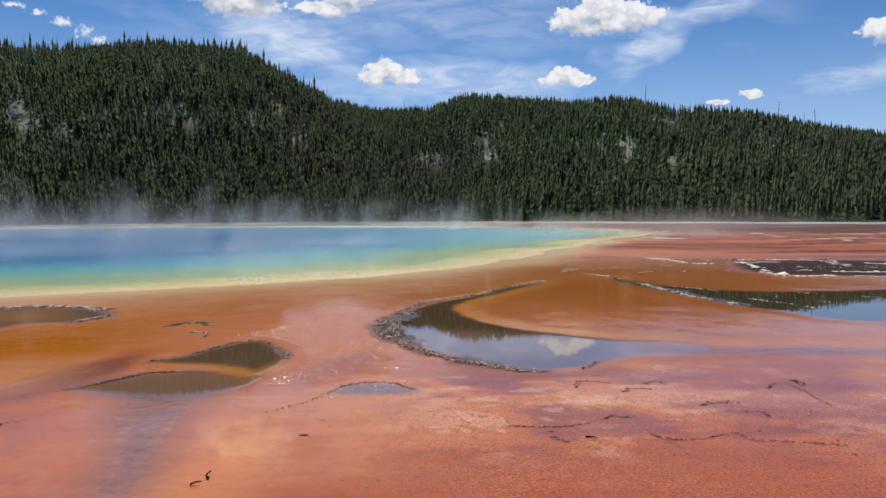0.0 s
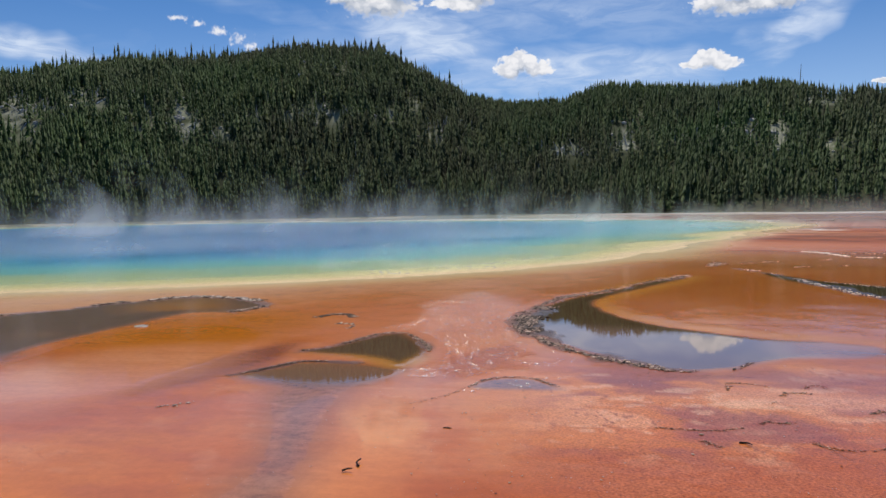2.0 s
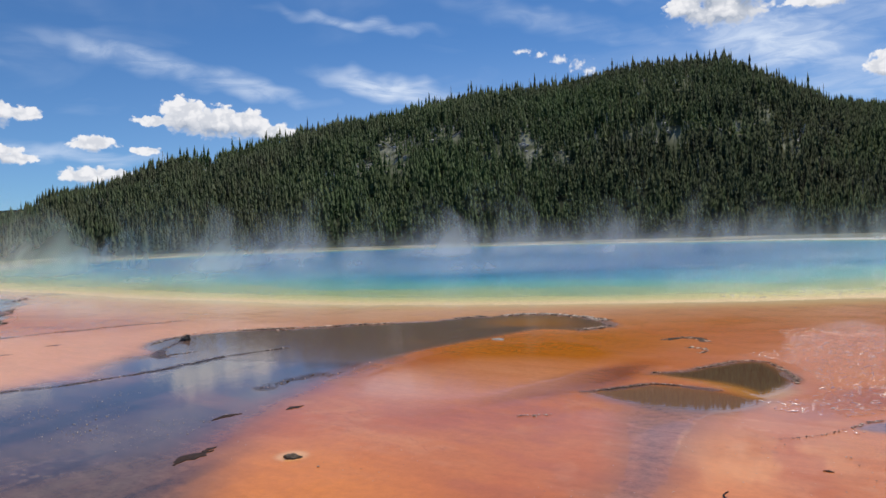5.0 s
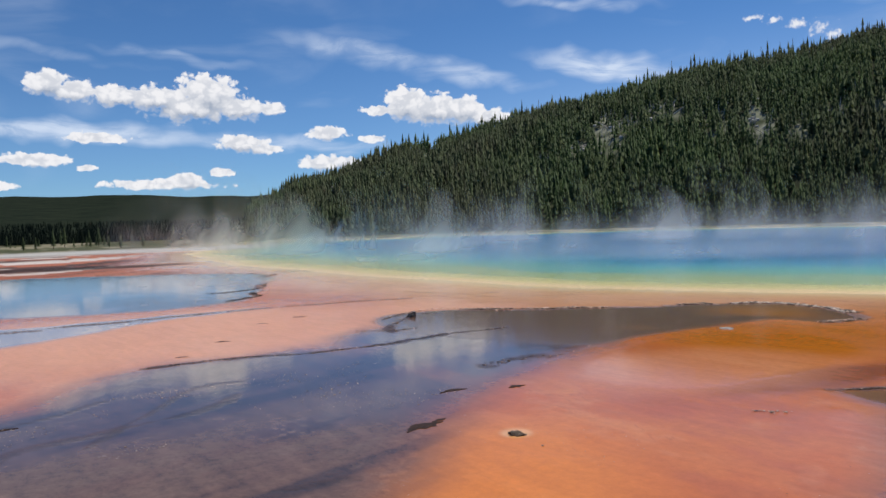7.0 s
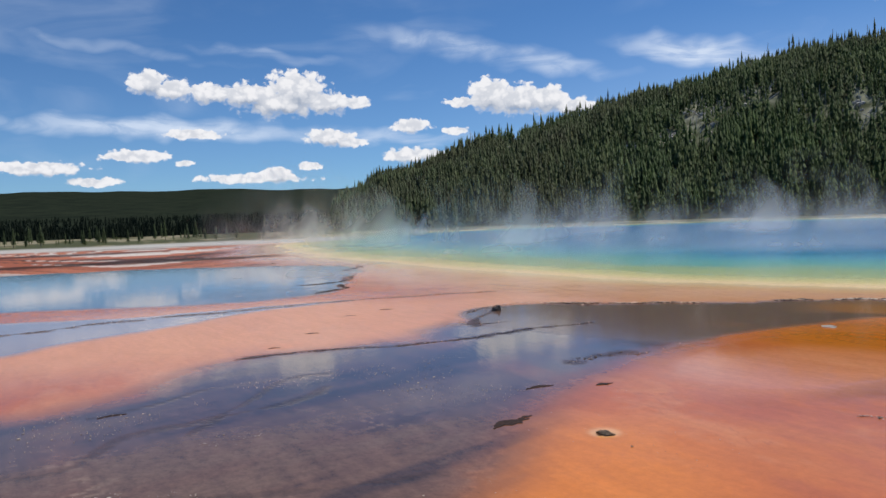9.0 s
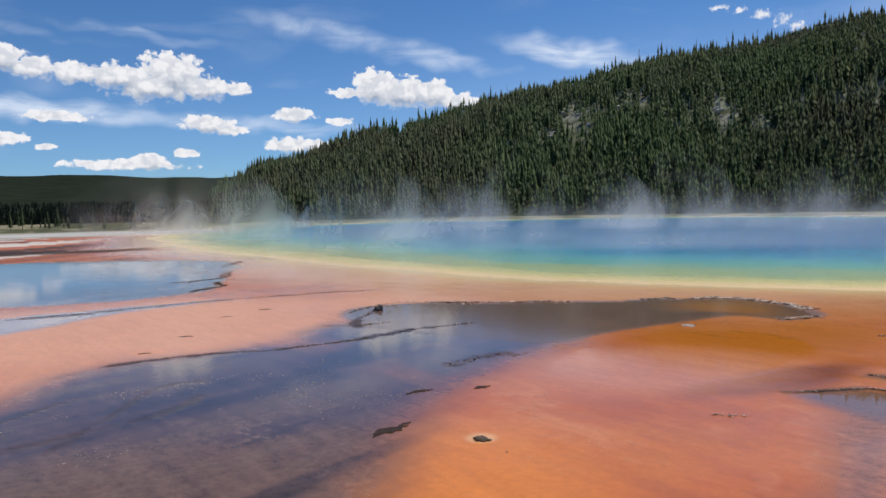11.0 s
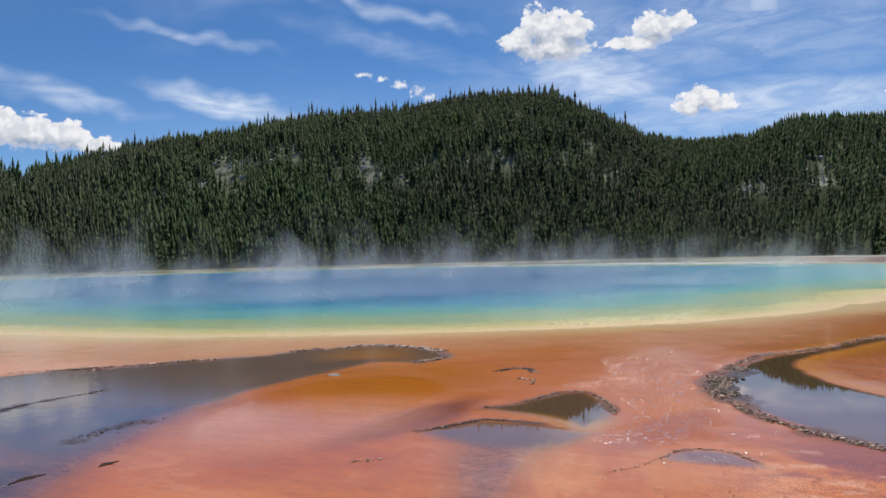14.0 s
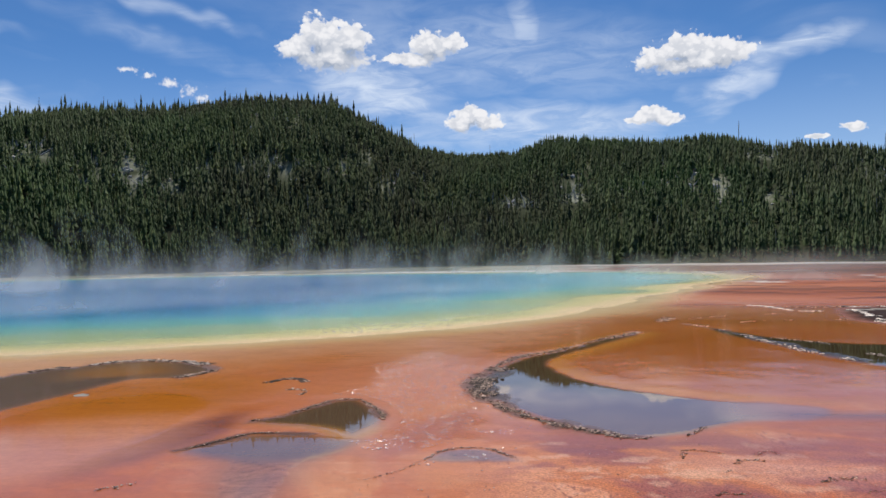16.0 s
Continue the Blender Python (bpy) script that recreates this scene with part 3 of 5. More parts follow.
def paint_ground(x, y):
    """Colour, wetness and relief of the basin floor; a few tones hold reflections or haze."""
    r, az = np.hypot(x, y), np.degrees(np.arctan2(-x, y))
    wob = np.clip(r / 20, 0.25, 3)
    wx = x + fbm(x, y, 1.1, 4, 1) * 0.13 * wob + fbm(x, y, 5, 3, 2) * 0.16 * wob
    wy = y + fbm(x, y, 1.1, 4, 3) * 0.13 * wob + fbm(x, y, 5, 3, 4) * 0.16 * wob
    cloudy, streaky = fbm(x, y, 3.0, 5, 7), fbm(x * 0.35 + y * 0.1, y * 1.3, 1.6, 5, 8)
    fine = fbm(x, y, 0.5, 4, 9)
    n = len(x)
    c = np.tile(np.array([0.50, 0.150, 0.036]), (n, 1))
    c = mix(c, (0.56, 0.20, 0.055), step(-0.2, 0.8, cloudy) * 0.8)
    c = mix(c, (0.40, 0.105, 0.040), step(0.1, 0.9, streaky) * 0.4)
    c = mix(c, (0.62, 0.28, 0.14), step(0.25, 0.9, fine) * 0.30)
    film = 0.81 + 0.10 * step(-0.5, 0.4, fbm(x, y, 4.5, 3, 10)) - 0.04 * step(0, 1, fine) - 0.14 * step(-1.4, 0.6, x + 0.3 * cloudy) * step(9.5, 6.5, y)

    def zone(px, py, sx, sy, turn, colour, amount, edge=0.6):
        nonlocal c
        a = math.radians(turn)
        u, v = wx - px, wy - py
        u, v = (u * math.cos(a) + v * math.sin(a)) / sx, (-u * math.sin(a) + v * math.cos(a)) / sy
        q = np.hypot(u, v) + 0.18 * cloudy
        c = mix(c, colour, step(1.0, 1.0 - edge, q) * amount)

    # thin plates of older mat with darker lips
    plate = fbm(x * 0.75 + 0.3 * y, y * 1.3, 1.1, 5, 13)
    where = np.clip(step(-0.9, 0.8, x + 0.25 * cloudy) * step(11.0, 9.0, y) + 0.30, 0, 1) * step(22, 12, r)
    c = mix(c, (0.66, 0.31, 0.165), step(0.05, 0.40, plate) * where * 0.7)
    c = mix(c, (0.16, 0.050, 0.028), step(0.035, 0.0, np.abs(plate - 0.22)) * step(-0.1, 0.5, fine + 0.6 * streaky) * where * 0.8)
    c = mix(c, (0.74, 0.44, 0.28), step(0.05, 0.0, np.abs(plate - 0.30)) * step(0.0, 0.6, streaky - 0.4 * fine) * where * 0.5)
    c = mix(c, (0.27, 0.075, 0.055), step(-0.15, -0.6, plate) * where * 0.75)
    film = film - 0.10 * step(0.1, 0.5, plate) * where
    film = np.maximum(film, 0.92 * step(10, 7, np.hypot(x - 6, y - 20)))
    film = np.maximum(film, 0.97 - 0.13 * (1 - step(1.25, 0.45, np.hypot((x + 2.7) / 2.1, (y - 6.8) / 4.0) + 0.22 * cloudy + 0.1 * streaky)))
    chips = fbm(x * 0.8 + 0.4 * y, y * 1.4 - 0.2 * x, 0.42, 4, 16)
    near = step(-0.9, 0.5, x + 0.3 * cloudy) * step(10.6, 9.4, y + 0.2 * cloudy) * step(-0.6, 0.3, cloudy + 0.6 * plate)
    c = mix(c, (0.72, 0.42, 0.27), step(0.28, 0.5, chips) * near * 0.55)
    c = mix(c, (0.17, 0.050, 0.034), step(0.05, 0.0, np.abs(chips - 0.26)) * step(0.0, 0.4, plate + 0.3 * streaky) * near * 0.8)
    c = mix(c, (0.27, 0.080, 0.062), step(-0.3, -0.6, chips) * near * 0.6)
    # broad colour provinces of the mats
    zone(5, 19, 8, 8, 20, (0.40, 0.115, 0.006), 0.9)
    zone(9, 29, 12, 6, 0, (0.40, 0.125, 0.008), 0.9)
    zone(-7, 13, 3.2, 2.6, 60, (0.46, 0.15, 0.008), 0.9)
    zone(-17, 4.5, 6.0, 11, -8, (0.70, 0.345, 0.195), 0.9)
    film = film - 0.20 * step(1.0, 0.4, np.hypot((x + 16.8) / 5.5, (y - 4.5) / 11))
    zone(-5.0, 3.0, 2.2, 3.6, 25, (0.66, 0.235, 0.045), 0.8)
    zone(-2.6, 15.0, 4.2, 5.5, 0, (0.54, 0.195, 0.092), 0.85)
    zone(-1.9, 5.6, 0.75, 2.2, 8, (0.64, 0.24, 0.075), 0.8)
    zone(-5.2, 9.8, 2.4, 0.75, 78, (0.20, 0.054, 0.024), 0.9)
    # orange-peach mat, with mirrored cloud light added to its colour
    zone(-6.6, 9.2, 2.6, 2.0, 70, (0.60, 0.27, 0.15), 0.6)
    zone(-1.5, 10.6, 0.5, 2.2, -16, (0.34, 0.105, 0.070), 0.6)
    zone(3.0, 8.6, 2.6, 0.7, -10, (0.60, 0.27, 0.17), 0.55)
    zone(3.6, 9.4, 3.4, 0.8, -10, (0.32, 0.10, 0.075), 0.5)
    zone(4.5, 7.8, 2.6, 0.9, -14, (0.30, 0.095, 0.075), 0.5)
    zone(1.0, 5.4, 3.6, 2.0, 0, (0.40, 0.105, 0.026), 0.9)
    c = c * np.array([1.02, 0.92, 0.78])
    # rings round the hot spring
    ds = away(SPRING, x + fbm(x, y, 6, 4, 11) * 0.9 * np.clip(r / 30, 0.4, 2.5), y + fbm(x, y, 6, 4, 12) * 0.6 * np.clip(r / 30, 0.4, 2.5), True, 60.0)
    east = step(-2, 25, x)
    span = (1.0 + 2.0 * east) * (1 - 0.75 * step(60, 90, y))
    c = mix(c, (0.58, 0.22, 0.07), step(5 * span, 1.8, ds) * 0.75)
    # peach and yellow mat, made paler by steam haze mixed into the colour
    c = mix(c, (0.76, 0.42, 0.24), step(9, 2.0, ds) * step(-5, -12, x) * 0.9)
    c = mix(c, (0.72, 0.36, 0.19), step(8, 1.5, ds + 1.5 * cloudy) * step(-14, -7, x) * step(4, 0, x) * 0.8)
    c = mix(c, (0.82, 0.50, 0.23), step(2.6 * span, 0.6, ds))
    c = mix(c, (0.87, 0.64, 0.33), step(1.5 * span, 0.0, ds))
    c = mix(c, (0.70, 0.60, 0.24), step(-0.2, -1.8, ds))
    c = mix(c, (0.34, 0.46, 0.20), step(-1.2, -4.6, ds + 0.6 * streaky))
    c = mix(c, (0.11, 0.40, 0.36), step(-3.6, -9.5, ds + 1.2 * streaky))
    c = mix(c, (0.045, 0.30, 0.44), step(-7.5, -15, ds + 1.5 * cloudy))
    deep = step(-11, -24, ds + 2.5 * cloudy) * step(14, -14, x + 0.15 * y)
    c = mix(c, (0.014, 0.15, 0.36), deep)
    c = mix(c, (0.24, 0.55, 0.56), step(4, 18, x + 0.12 * y) * step(-2.5, -6, ds) * 0.8)
    c = mix(c, (0.58, 0.57, 0.52), step(70, 90, y) * step(-3.0, -0.5, ds) * step(3.5, 1.5, ds) * 0.8)
    # the flats beyond: drying mats, then bare sinter
    sweep = fbm(az * 0.6, np.log(r + 1) * 26, 5, 5, 21)
    beyond = np.maximum(step(30, 46, r) * step(0.0, 4.0, ds) * step(10, -4, az), step(20, 34, r) * step(2.5, 9.0, ds) * step(50, 62, az))
    c = mix(c, (0.40, 0.14, 0.075), beyond * 0.85)
    ring = np.log(r + 1) + 0.020 * fbm(az * 1.0, np.log(r + 1) * 20, 6, 3, 28) + 0.004 * az * fbm(az * 0.3, 0 * az, 5, 2, 29)
    c = mix(c, (0.30, 0.085, 0.035), beyond * step(-0.3, 0.25, fbm(az * 0.36, ring * 60, 5, 4, 23)) * 0.75)
    c = mix(c, (0.10, 0.036, 0.022), beyond * step(0.1, 0.4, fbm(az * 0.32, ring * 85, 5, 4, 26)) * 0.9)
    c = mix(c, (0.07, 0.036, 0.024), beyond * step(0.2, 0.45, fbm(az * 0.30, ring * 110, 5, 4, 22)) * step(40, 60, r) * 0.9)
    c = mix(c, (0.66, 0.60, 0.53), beyond * step(0.38, 0.6, fbm(az * 0.36, ring * 110, 5, 3, 24)) * step(28, 60, r) * 0.85)
    # dark drying bands on the western flats
    bands = np.zeros(n)
    for radius, half, a0, a1, colour in ((57, 3.2, 68, 130, (0.030, 0.020, 0.015)), (82, 5, 78, 130, (0.05, 0.03, 0.03)), (100, 7, 66, 90, (0.10, 0.065, 0.045))):
        m = step(1.0, 0.4, np.abs(r - radius + 2.5 * sweep + 0.10 * (az - 85)) / half) * step(a0, a0 + 9, az + 3 * sweep) * step(a1, a1 - 5, az) * step(0, 3, ds)
        c = mix(c, colour, m * 0.9)
        bands = np.maximum(bands, m)
    foot, top = hill_at(az)
    bare = step(0.84, 0.93, r / foot + 0.05 * sweep) * step(1.0, 4.0, ds) * (0.75 + 0.25 * step(8, -8, az))
    bare = np.maximum(bare, step(90, 110, r) * step(0.4, 1.5, ds) * step(-8, 2, az))
    bare = np.where(az > 66, step(92, 102, r + 4 * sweep), bare)
    c = mix(c, (0.085, 0.046, 0.028), step(0.42, 0.55, r / foot + 0.06 * sweep) * step(0.90, 0.84, r / foot) * step(1.0, 4.0, ds) * step(2, -8, az) * 0.75)
    c = mix(c, (0.46, 0.44, 0.40), bare)
    meadow = np.where(az > 62, step(116, 132, r + 5 * sweep), step(0.97, 1.0, r / foot + 0.01 * sweep))
    meadow = np.maximum(meadow, step(0.64, 0.71, r / foot + 0.05 * sweep) * step(1.0, 3.0, ds) * step(-6, 4, az) * step(66, 60, az) * 0.9)
    meadow = np.maximum(meadow, step(-48, -60, az) * step(60, 90, r))
    c = mix(c, (0.075, 0.080, 0.032), meadow)
    c = mix(c, (0.30, 0.26, 0.17), meadow * step(0.0, 0.35, fbm(az * 2.2, np.log(r + 1) * 30, 5, 3, 25)) * 0.8)
    film = film * (1 - 0.85 * bare) * (1 - meadow) * (1 - 0.85 * beyond) * (1 - bands)

    # pools and runoff, each with a colour and an edge
    flat = np.zeros(n)
    masks = {}

    def pool(key, outline, colour, edge, amount=1.0, gloss=1.0, patchy=0.0):
        nonlocal c, film, flat
        d = away(outline, wx, wy, True, 5.0)
        m = step(edge, -edge, d) * amount
        if patchy:
            m = m * (1 - patchy * step(0.0, 0.8, streaky) * step(-2.5, -0.2, d))
        c = mix(c, colour, m)
        film = film * (1 - m) + gloss * m
        masks[key] = m
        flat = np.maximum(flat, step(edge + 0.5, edge * 0.5, d))

    pool("stream", STREAM, (0.088, 0.052, 0.044), 0.70, 0.97, 0.96, 0.35)
    shallow = step(5.5, 1.5, wy) * masks["stream"] * step(-0.2, 0.5, streaky + 0.5 * fine)
    c = mix(c, (0.150, 0.090, 0.058), shallow * 0.4)
    along, across = -0.2 * x + 0.98 * y, 0.98 * x + 0.2 * y
    ribs = fbm(along * 0.22, across * 1.1, 0.55, 6, 14)
    silt = step(9.6, 6.8, r + 1.2 * cloudy) * masks["stream"]
    c = mix(c, (0.150, 0.084, 0.054), silt * 0.9)
    c = mix(c, (0.17, 0.110, 0.075), masks["stream"] * step(0.0, 0.7, ribs) * 0.45)
    c = mix(c, (0.040, 0.026, 0.024), masks["stream"] * step(0.0, -0.6, ribs) * 0.7)
    speckle = fbm(along * 0.7, across * 2.2, 0.13, 3, 17)
    c = mix(c, (0.36, 0.24, 0.16), masks["stream"] * step(0.25, 0.7, speckle) * step(9.5, 7.5, r) * step(-0.4, 0.3, cloudy + 0.4 * streaky) * 0.7)
    c = mix(c, (0.19, 0.085, 0.050), silt * step(0.0, 0.7, fbm(x, y, 1.8, 3, 19)) * 0.5)
    film = film - masks["stream"] * (0.04 * step(0.0, 0.9, ribs) + 0.16 * step(9.0, 6.8, r + 0.8 * cloudy))
    pool("long", POOL_LONG, (0.150, 0.090, 0.066), 0.20)
    silted = step(-0.2, 0.5, fbm(x * 1.0 + 0.5 * y, y * 1.2 - 0.5 * x, 2.4, 4, 27)) * step(-12.5, -9.5, wx) * masks["long"]
    c = mix(c, (0.24, 0.125, 0.070), silted * 0.75)
    bright = step(1.1, 0.2, np.hypot((wx + 9.3) / 1.6, (wy - 15.9) / 1.0)) * masks["long"]
    c = mix(c, (0.44, 0.17, 0.035), bright * 0.8)
    c = mix(c, (0.30, 0.14, 0.05), masks["long"] * step(1.6, 0.4, np.hypot(wx + 9.6, wy - 16.6)) * 0.7)
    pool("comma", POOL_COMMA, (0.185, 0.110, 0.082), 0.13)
    # the hill's dark reflection, painted into the tone of the pool's far part
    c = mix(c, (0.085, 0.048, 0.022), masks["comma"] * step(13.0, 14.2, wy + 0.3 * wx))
    ebb = masks["comma"] * step(2.3, 4.0, wx)  # the tail of the pool thins out over pink mat
    c = mix(c, (0.42, 0.19, 0.13), ebb * 0.85)
    film = film - 0.10 * ebb
    pool("runnel", RUNNEL, (0.235, 0.125, 0.078), 0.40, 0.80, 0.86, 0.3)
    pool("step", POOL_STEP, (0.175, 0.098, 0.062), 0.26, 0.92)
    pool("lobe", POOL_LOBE, (0.100, 0.062, 0.036), 0.20, 0.97)
    shelf = step(0.30, 0.0, np.abs(away(POOL_LOBE, wx, wy, True, 5.0))) * step(11.0, 10.3, wy)
    c = mix(c, (0.50, 0.22, 0.040), shelf * 0.7)
    pool("brow", POOL_BROW, (0.25, 0.13, 0.10), 0.11, 0.9)
    pool("west", POOL_WEST, (0.11, 0.085, 0.075), 0.30, 1.0, 1.0, 0.25)
    c = mix(c, (0.46, 0.34, 0.29), masks["west"] * step(0.07, 0.02, np.abs(fbm(x * 0.9 + 0.3 * y, y * 0.16, 1.6, 3, 42))) * step(-40, -28, x) * 0.9)
    pool("strip", POOL_STRIP, (0.34, 0.25, 0.21), 0.25, 0.95, 1.0)
    pool("east", POOL_EAST, (0.060, 0.040, 0.018), 0.16)
    pool("flat", FLAT_EAST, (0.022, 0.016, 0.012), 0.6, 0.95, 0.0)
    c = mix(c, (0.50, 0.45, 0.38), masks["flat"] * step(0.07, 0.015, np.abs(fbm(x * 0.4, y * 1.2, 2.6, 4, 41))) * 0.8)
    tail = step(0.55, 0.0, np.abs(wy - 11.55 + 0.10 * (wx - 3)) + 0.1 * cloudy) * step(2.6, 3.8, wx) * step(13, 8, wx)
    c = mix(c, (0.24, 0.11, 0.085), tail * 0.75)
    film = np.maximum(film, 0.97 * tail)
    spring = step(0.3, -0.3, ds)
    film = film * (1 - spring) + spring * (0.88 + 0.12 * step(-0.5, -4, ds))
    # wet gravel and stained mud under the crusts
    def stain(points, half, colour, amount):
        nonlocal c, film
        d = away(spline(points, False, 6), wx, wy, False, 2.0) + 0.9 * half * np.maximum(fine + 0.3 * streaky, -0.4)
        m = step(half, half * 0.25, d) * amount
        c = mix(c, colour, m)
        film = film * (1 - 0.6 * m)

    stain(RIM_COMMA, 0.26, (0.14, 0.085, 0.070), 0.8)
    stain(RIM_BEND, 0.30, (0.085, 0.062, 0.055), 0.9)
    stain(RIM_LONG, 0.20, (0.11, 0.070, 0.052), 0.75)
    stain(RIM_LOBE, 0.12, (0.12, 0.060, 0.035), 0.7)
    stain(RIM_STEP, 0.10, (0.05, 0.030, 0.022), 0.8)
    stain(RIM_EAST, 0.30, (0.10, 0.055, 0.030), 0.6)
    stain(RIM_WEST, 0.14, (0.07, 0.050, 0.045), 0.8)
    stain(RIM_BANK, 0.12, (0.045, 0.032, 0.032), 0.85)
    stain(RIM_INLET, 0.14, (0.05, 0.036, 0.034), 0.8)
    stain(RIM_RIFFLE, 0.22, (0.05, 0.04, 0.04), 0.45)
    for line, half in STREAM_LINES:
        stain(line, half * 2.5, (0.034, 0.022, 0.019), 0.32)
    for line in FINE_CRACKS:
        stain(line, 0.022, (0.17, 0.050, 0.034), 0.6)
    for line in WEST_LINES:
        stain(line, 0.16, (0.06, 0.042, 0.038), 0.75)
    stain(CRACK_ONE, 0.030, (0.15, 0.045, 0.030), 0.65)
    stain(CRACK_TWO, 0.026, (0.15, 0.045, 0.030), 0.65)
    # pale halo round the flat stone
    c = mix(c, (0.78, 0.48, 0.24), step(0.22, 0.12, np.hypot(x + 6.05, y - 4.93)) * 0.6)
    # ochre lip on the inner shore of the comma pool
    d = away(POOL_COMMA, wx, wy, True, 4.0)
    lip = step(1.0, 0.15, d) * step(0.02, 0.2, d) * step(12.5, 14, wy + 0.2 * wx) * step(-0.6, 0.6, wx)
    c = mix(c, (0.60, 0.24, 0.03), lip * 0.7)

    glassy = np.maximum(step(1.0, 0.55, np.hypot((x + 7.0) / 2.6, (y - 10.3) / 4.6) + 0.12 * cloudy), step(1.0, 0.5, np.hypot((x + 2.3) / 1.9, (y - 7.0) / 3.2) + 0.15 * cloudy))
    film = np.maximum(film, (0.945 + 0.01 * streaky) * glassy * (film > 0.5))
    sheen = step(1.0, 0.4, np.hypot((x + 1.9) / 1.1, (y - 7.3) / 1.8) + 0.2 * cloudy)
    film = np.maximum(film, 0.995 * sheen * (film > 0.5))
    flat = np.maximum(flat, glassy)
    flat = np.maximum(flat, step(1.2, 0.3, ds))
    flat = np.maximum(flat, 0.95 * step(1.0, 0.75, np.hypot((x + 3.2) / 2.6, (y - 6.8) / 4.2) + 0.1 * cloudy))
    z = 0.004 + 0.003 * fine + 0.004 * cloudy
    z = z * (1 - flat) - 0.0008 * flat
    z = z * step(0, 3, r) * (1 + step(30, 200, r) * 4)
    brook = step(1.0, 0.45, np.hypot((x + 1.9 + 0.13 * (y - 13)) / 1.5, (y - 13.2) / 5.2) + 0.25 * cloudy + 0.12 * fine)
    film = np.maximum(film, 0.90 * brook * (1 - flat))
    chop = brook * 1.1 + 0.10 * step(0.1, 0.8, fbm(x, y, 2.2, 3, 15)) * step(20, 10, r)
    return np.clip(c, 0.004, 0.9), np.clip(film, 0, 1), z, ds, masks, chop * (1 - np.clip(flat, 0, 1))


def build_ground():
    na, nr = len(AZS), len(RADII)
    aa, rr = np.meshgrid(np.radians(AZS), RADII)
    x, y = (-np.sin(aa) * rr).ravel(), (np.cos(aa) * rr).ravel()
    tone, film, z, ds, masks, chop = paint_ground(x, y)
    i, j = np.meshgrid(np.arange(nr - 1), np.arange(na), indexing="ij")
    k = (j + 1) % na
    quads = np.stack([i * na + j, i * na + k, (i + 1) * na + k, (i + 1) * na + j], -1).reshape(-1, 4)
    verts = np.c_[x, y, z]
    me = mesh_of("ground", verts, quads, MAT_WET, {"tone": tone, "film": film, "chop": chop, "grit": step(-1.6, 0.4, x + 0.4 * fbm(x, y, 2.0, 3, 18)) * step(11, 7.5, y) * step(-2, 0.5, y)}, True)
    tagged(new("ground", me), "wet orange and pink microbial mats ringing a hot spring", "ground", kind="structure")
    flatv = np.c_[x, y, np.full(len(x), 0.0)]

    taken = np.zeros(len(quads), bool)
    anywet = ds < 0
    for key in masks:
        if key != "flat":
            anywet |= masks[key] > 0.5

    def sheet(name, inside, mat, label):
        pick = inside[quads].any(1) & (np.hypot(x, y)[quads].max(1) < 400) & ~taken
        taken[pick] = True
        f = quads[pick]
        used, inv = np.unique(f, return_inverse=True)
        low = flatv[used].copy()
        rim = ~anywet[used]
        low[rim, 2] = -0.0011 * (1 + step(30, 200, np.hypot(low[rim, 0], low[rim, 1])) * 4)
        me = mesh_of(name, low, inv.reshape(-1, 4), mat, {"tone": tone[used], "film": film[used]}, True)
        tagged(new(name, me), label, "water", kind="structure")

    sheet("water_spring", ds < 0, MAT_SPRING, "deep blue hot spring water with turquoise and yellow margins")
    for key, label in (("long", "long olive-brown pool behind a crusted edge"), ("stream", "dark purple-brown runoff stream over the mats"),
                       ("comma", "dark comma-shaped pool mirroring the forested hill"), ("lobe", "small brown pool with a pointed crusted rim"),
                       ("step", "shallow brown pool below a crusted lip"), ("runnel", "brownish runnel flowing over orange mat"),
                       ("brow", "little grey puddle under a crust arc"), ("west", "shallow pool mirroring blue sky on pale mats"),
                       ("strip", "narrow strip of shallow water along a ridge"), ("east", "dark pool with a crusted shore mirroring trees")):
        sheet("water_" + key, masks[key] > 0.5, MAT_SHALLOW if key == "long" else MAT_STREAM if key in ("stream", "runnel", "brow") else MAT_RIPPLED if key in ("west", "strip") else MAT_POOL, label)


build_ground()


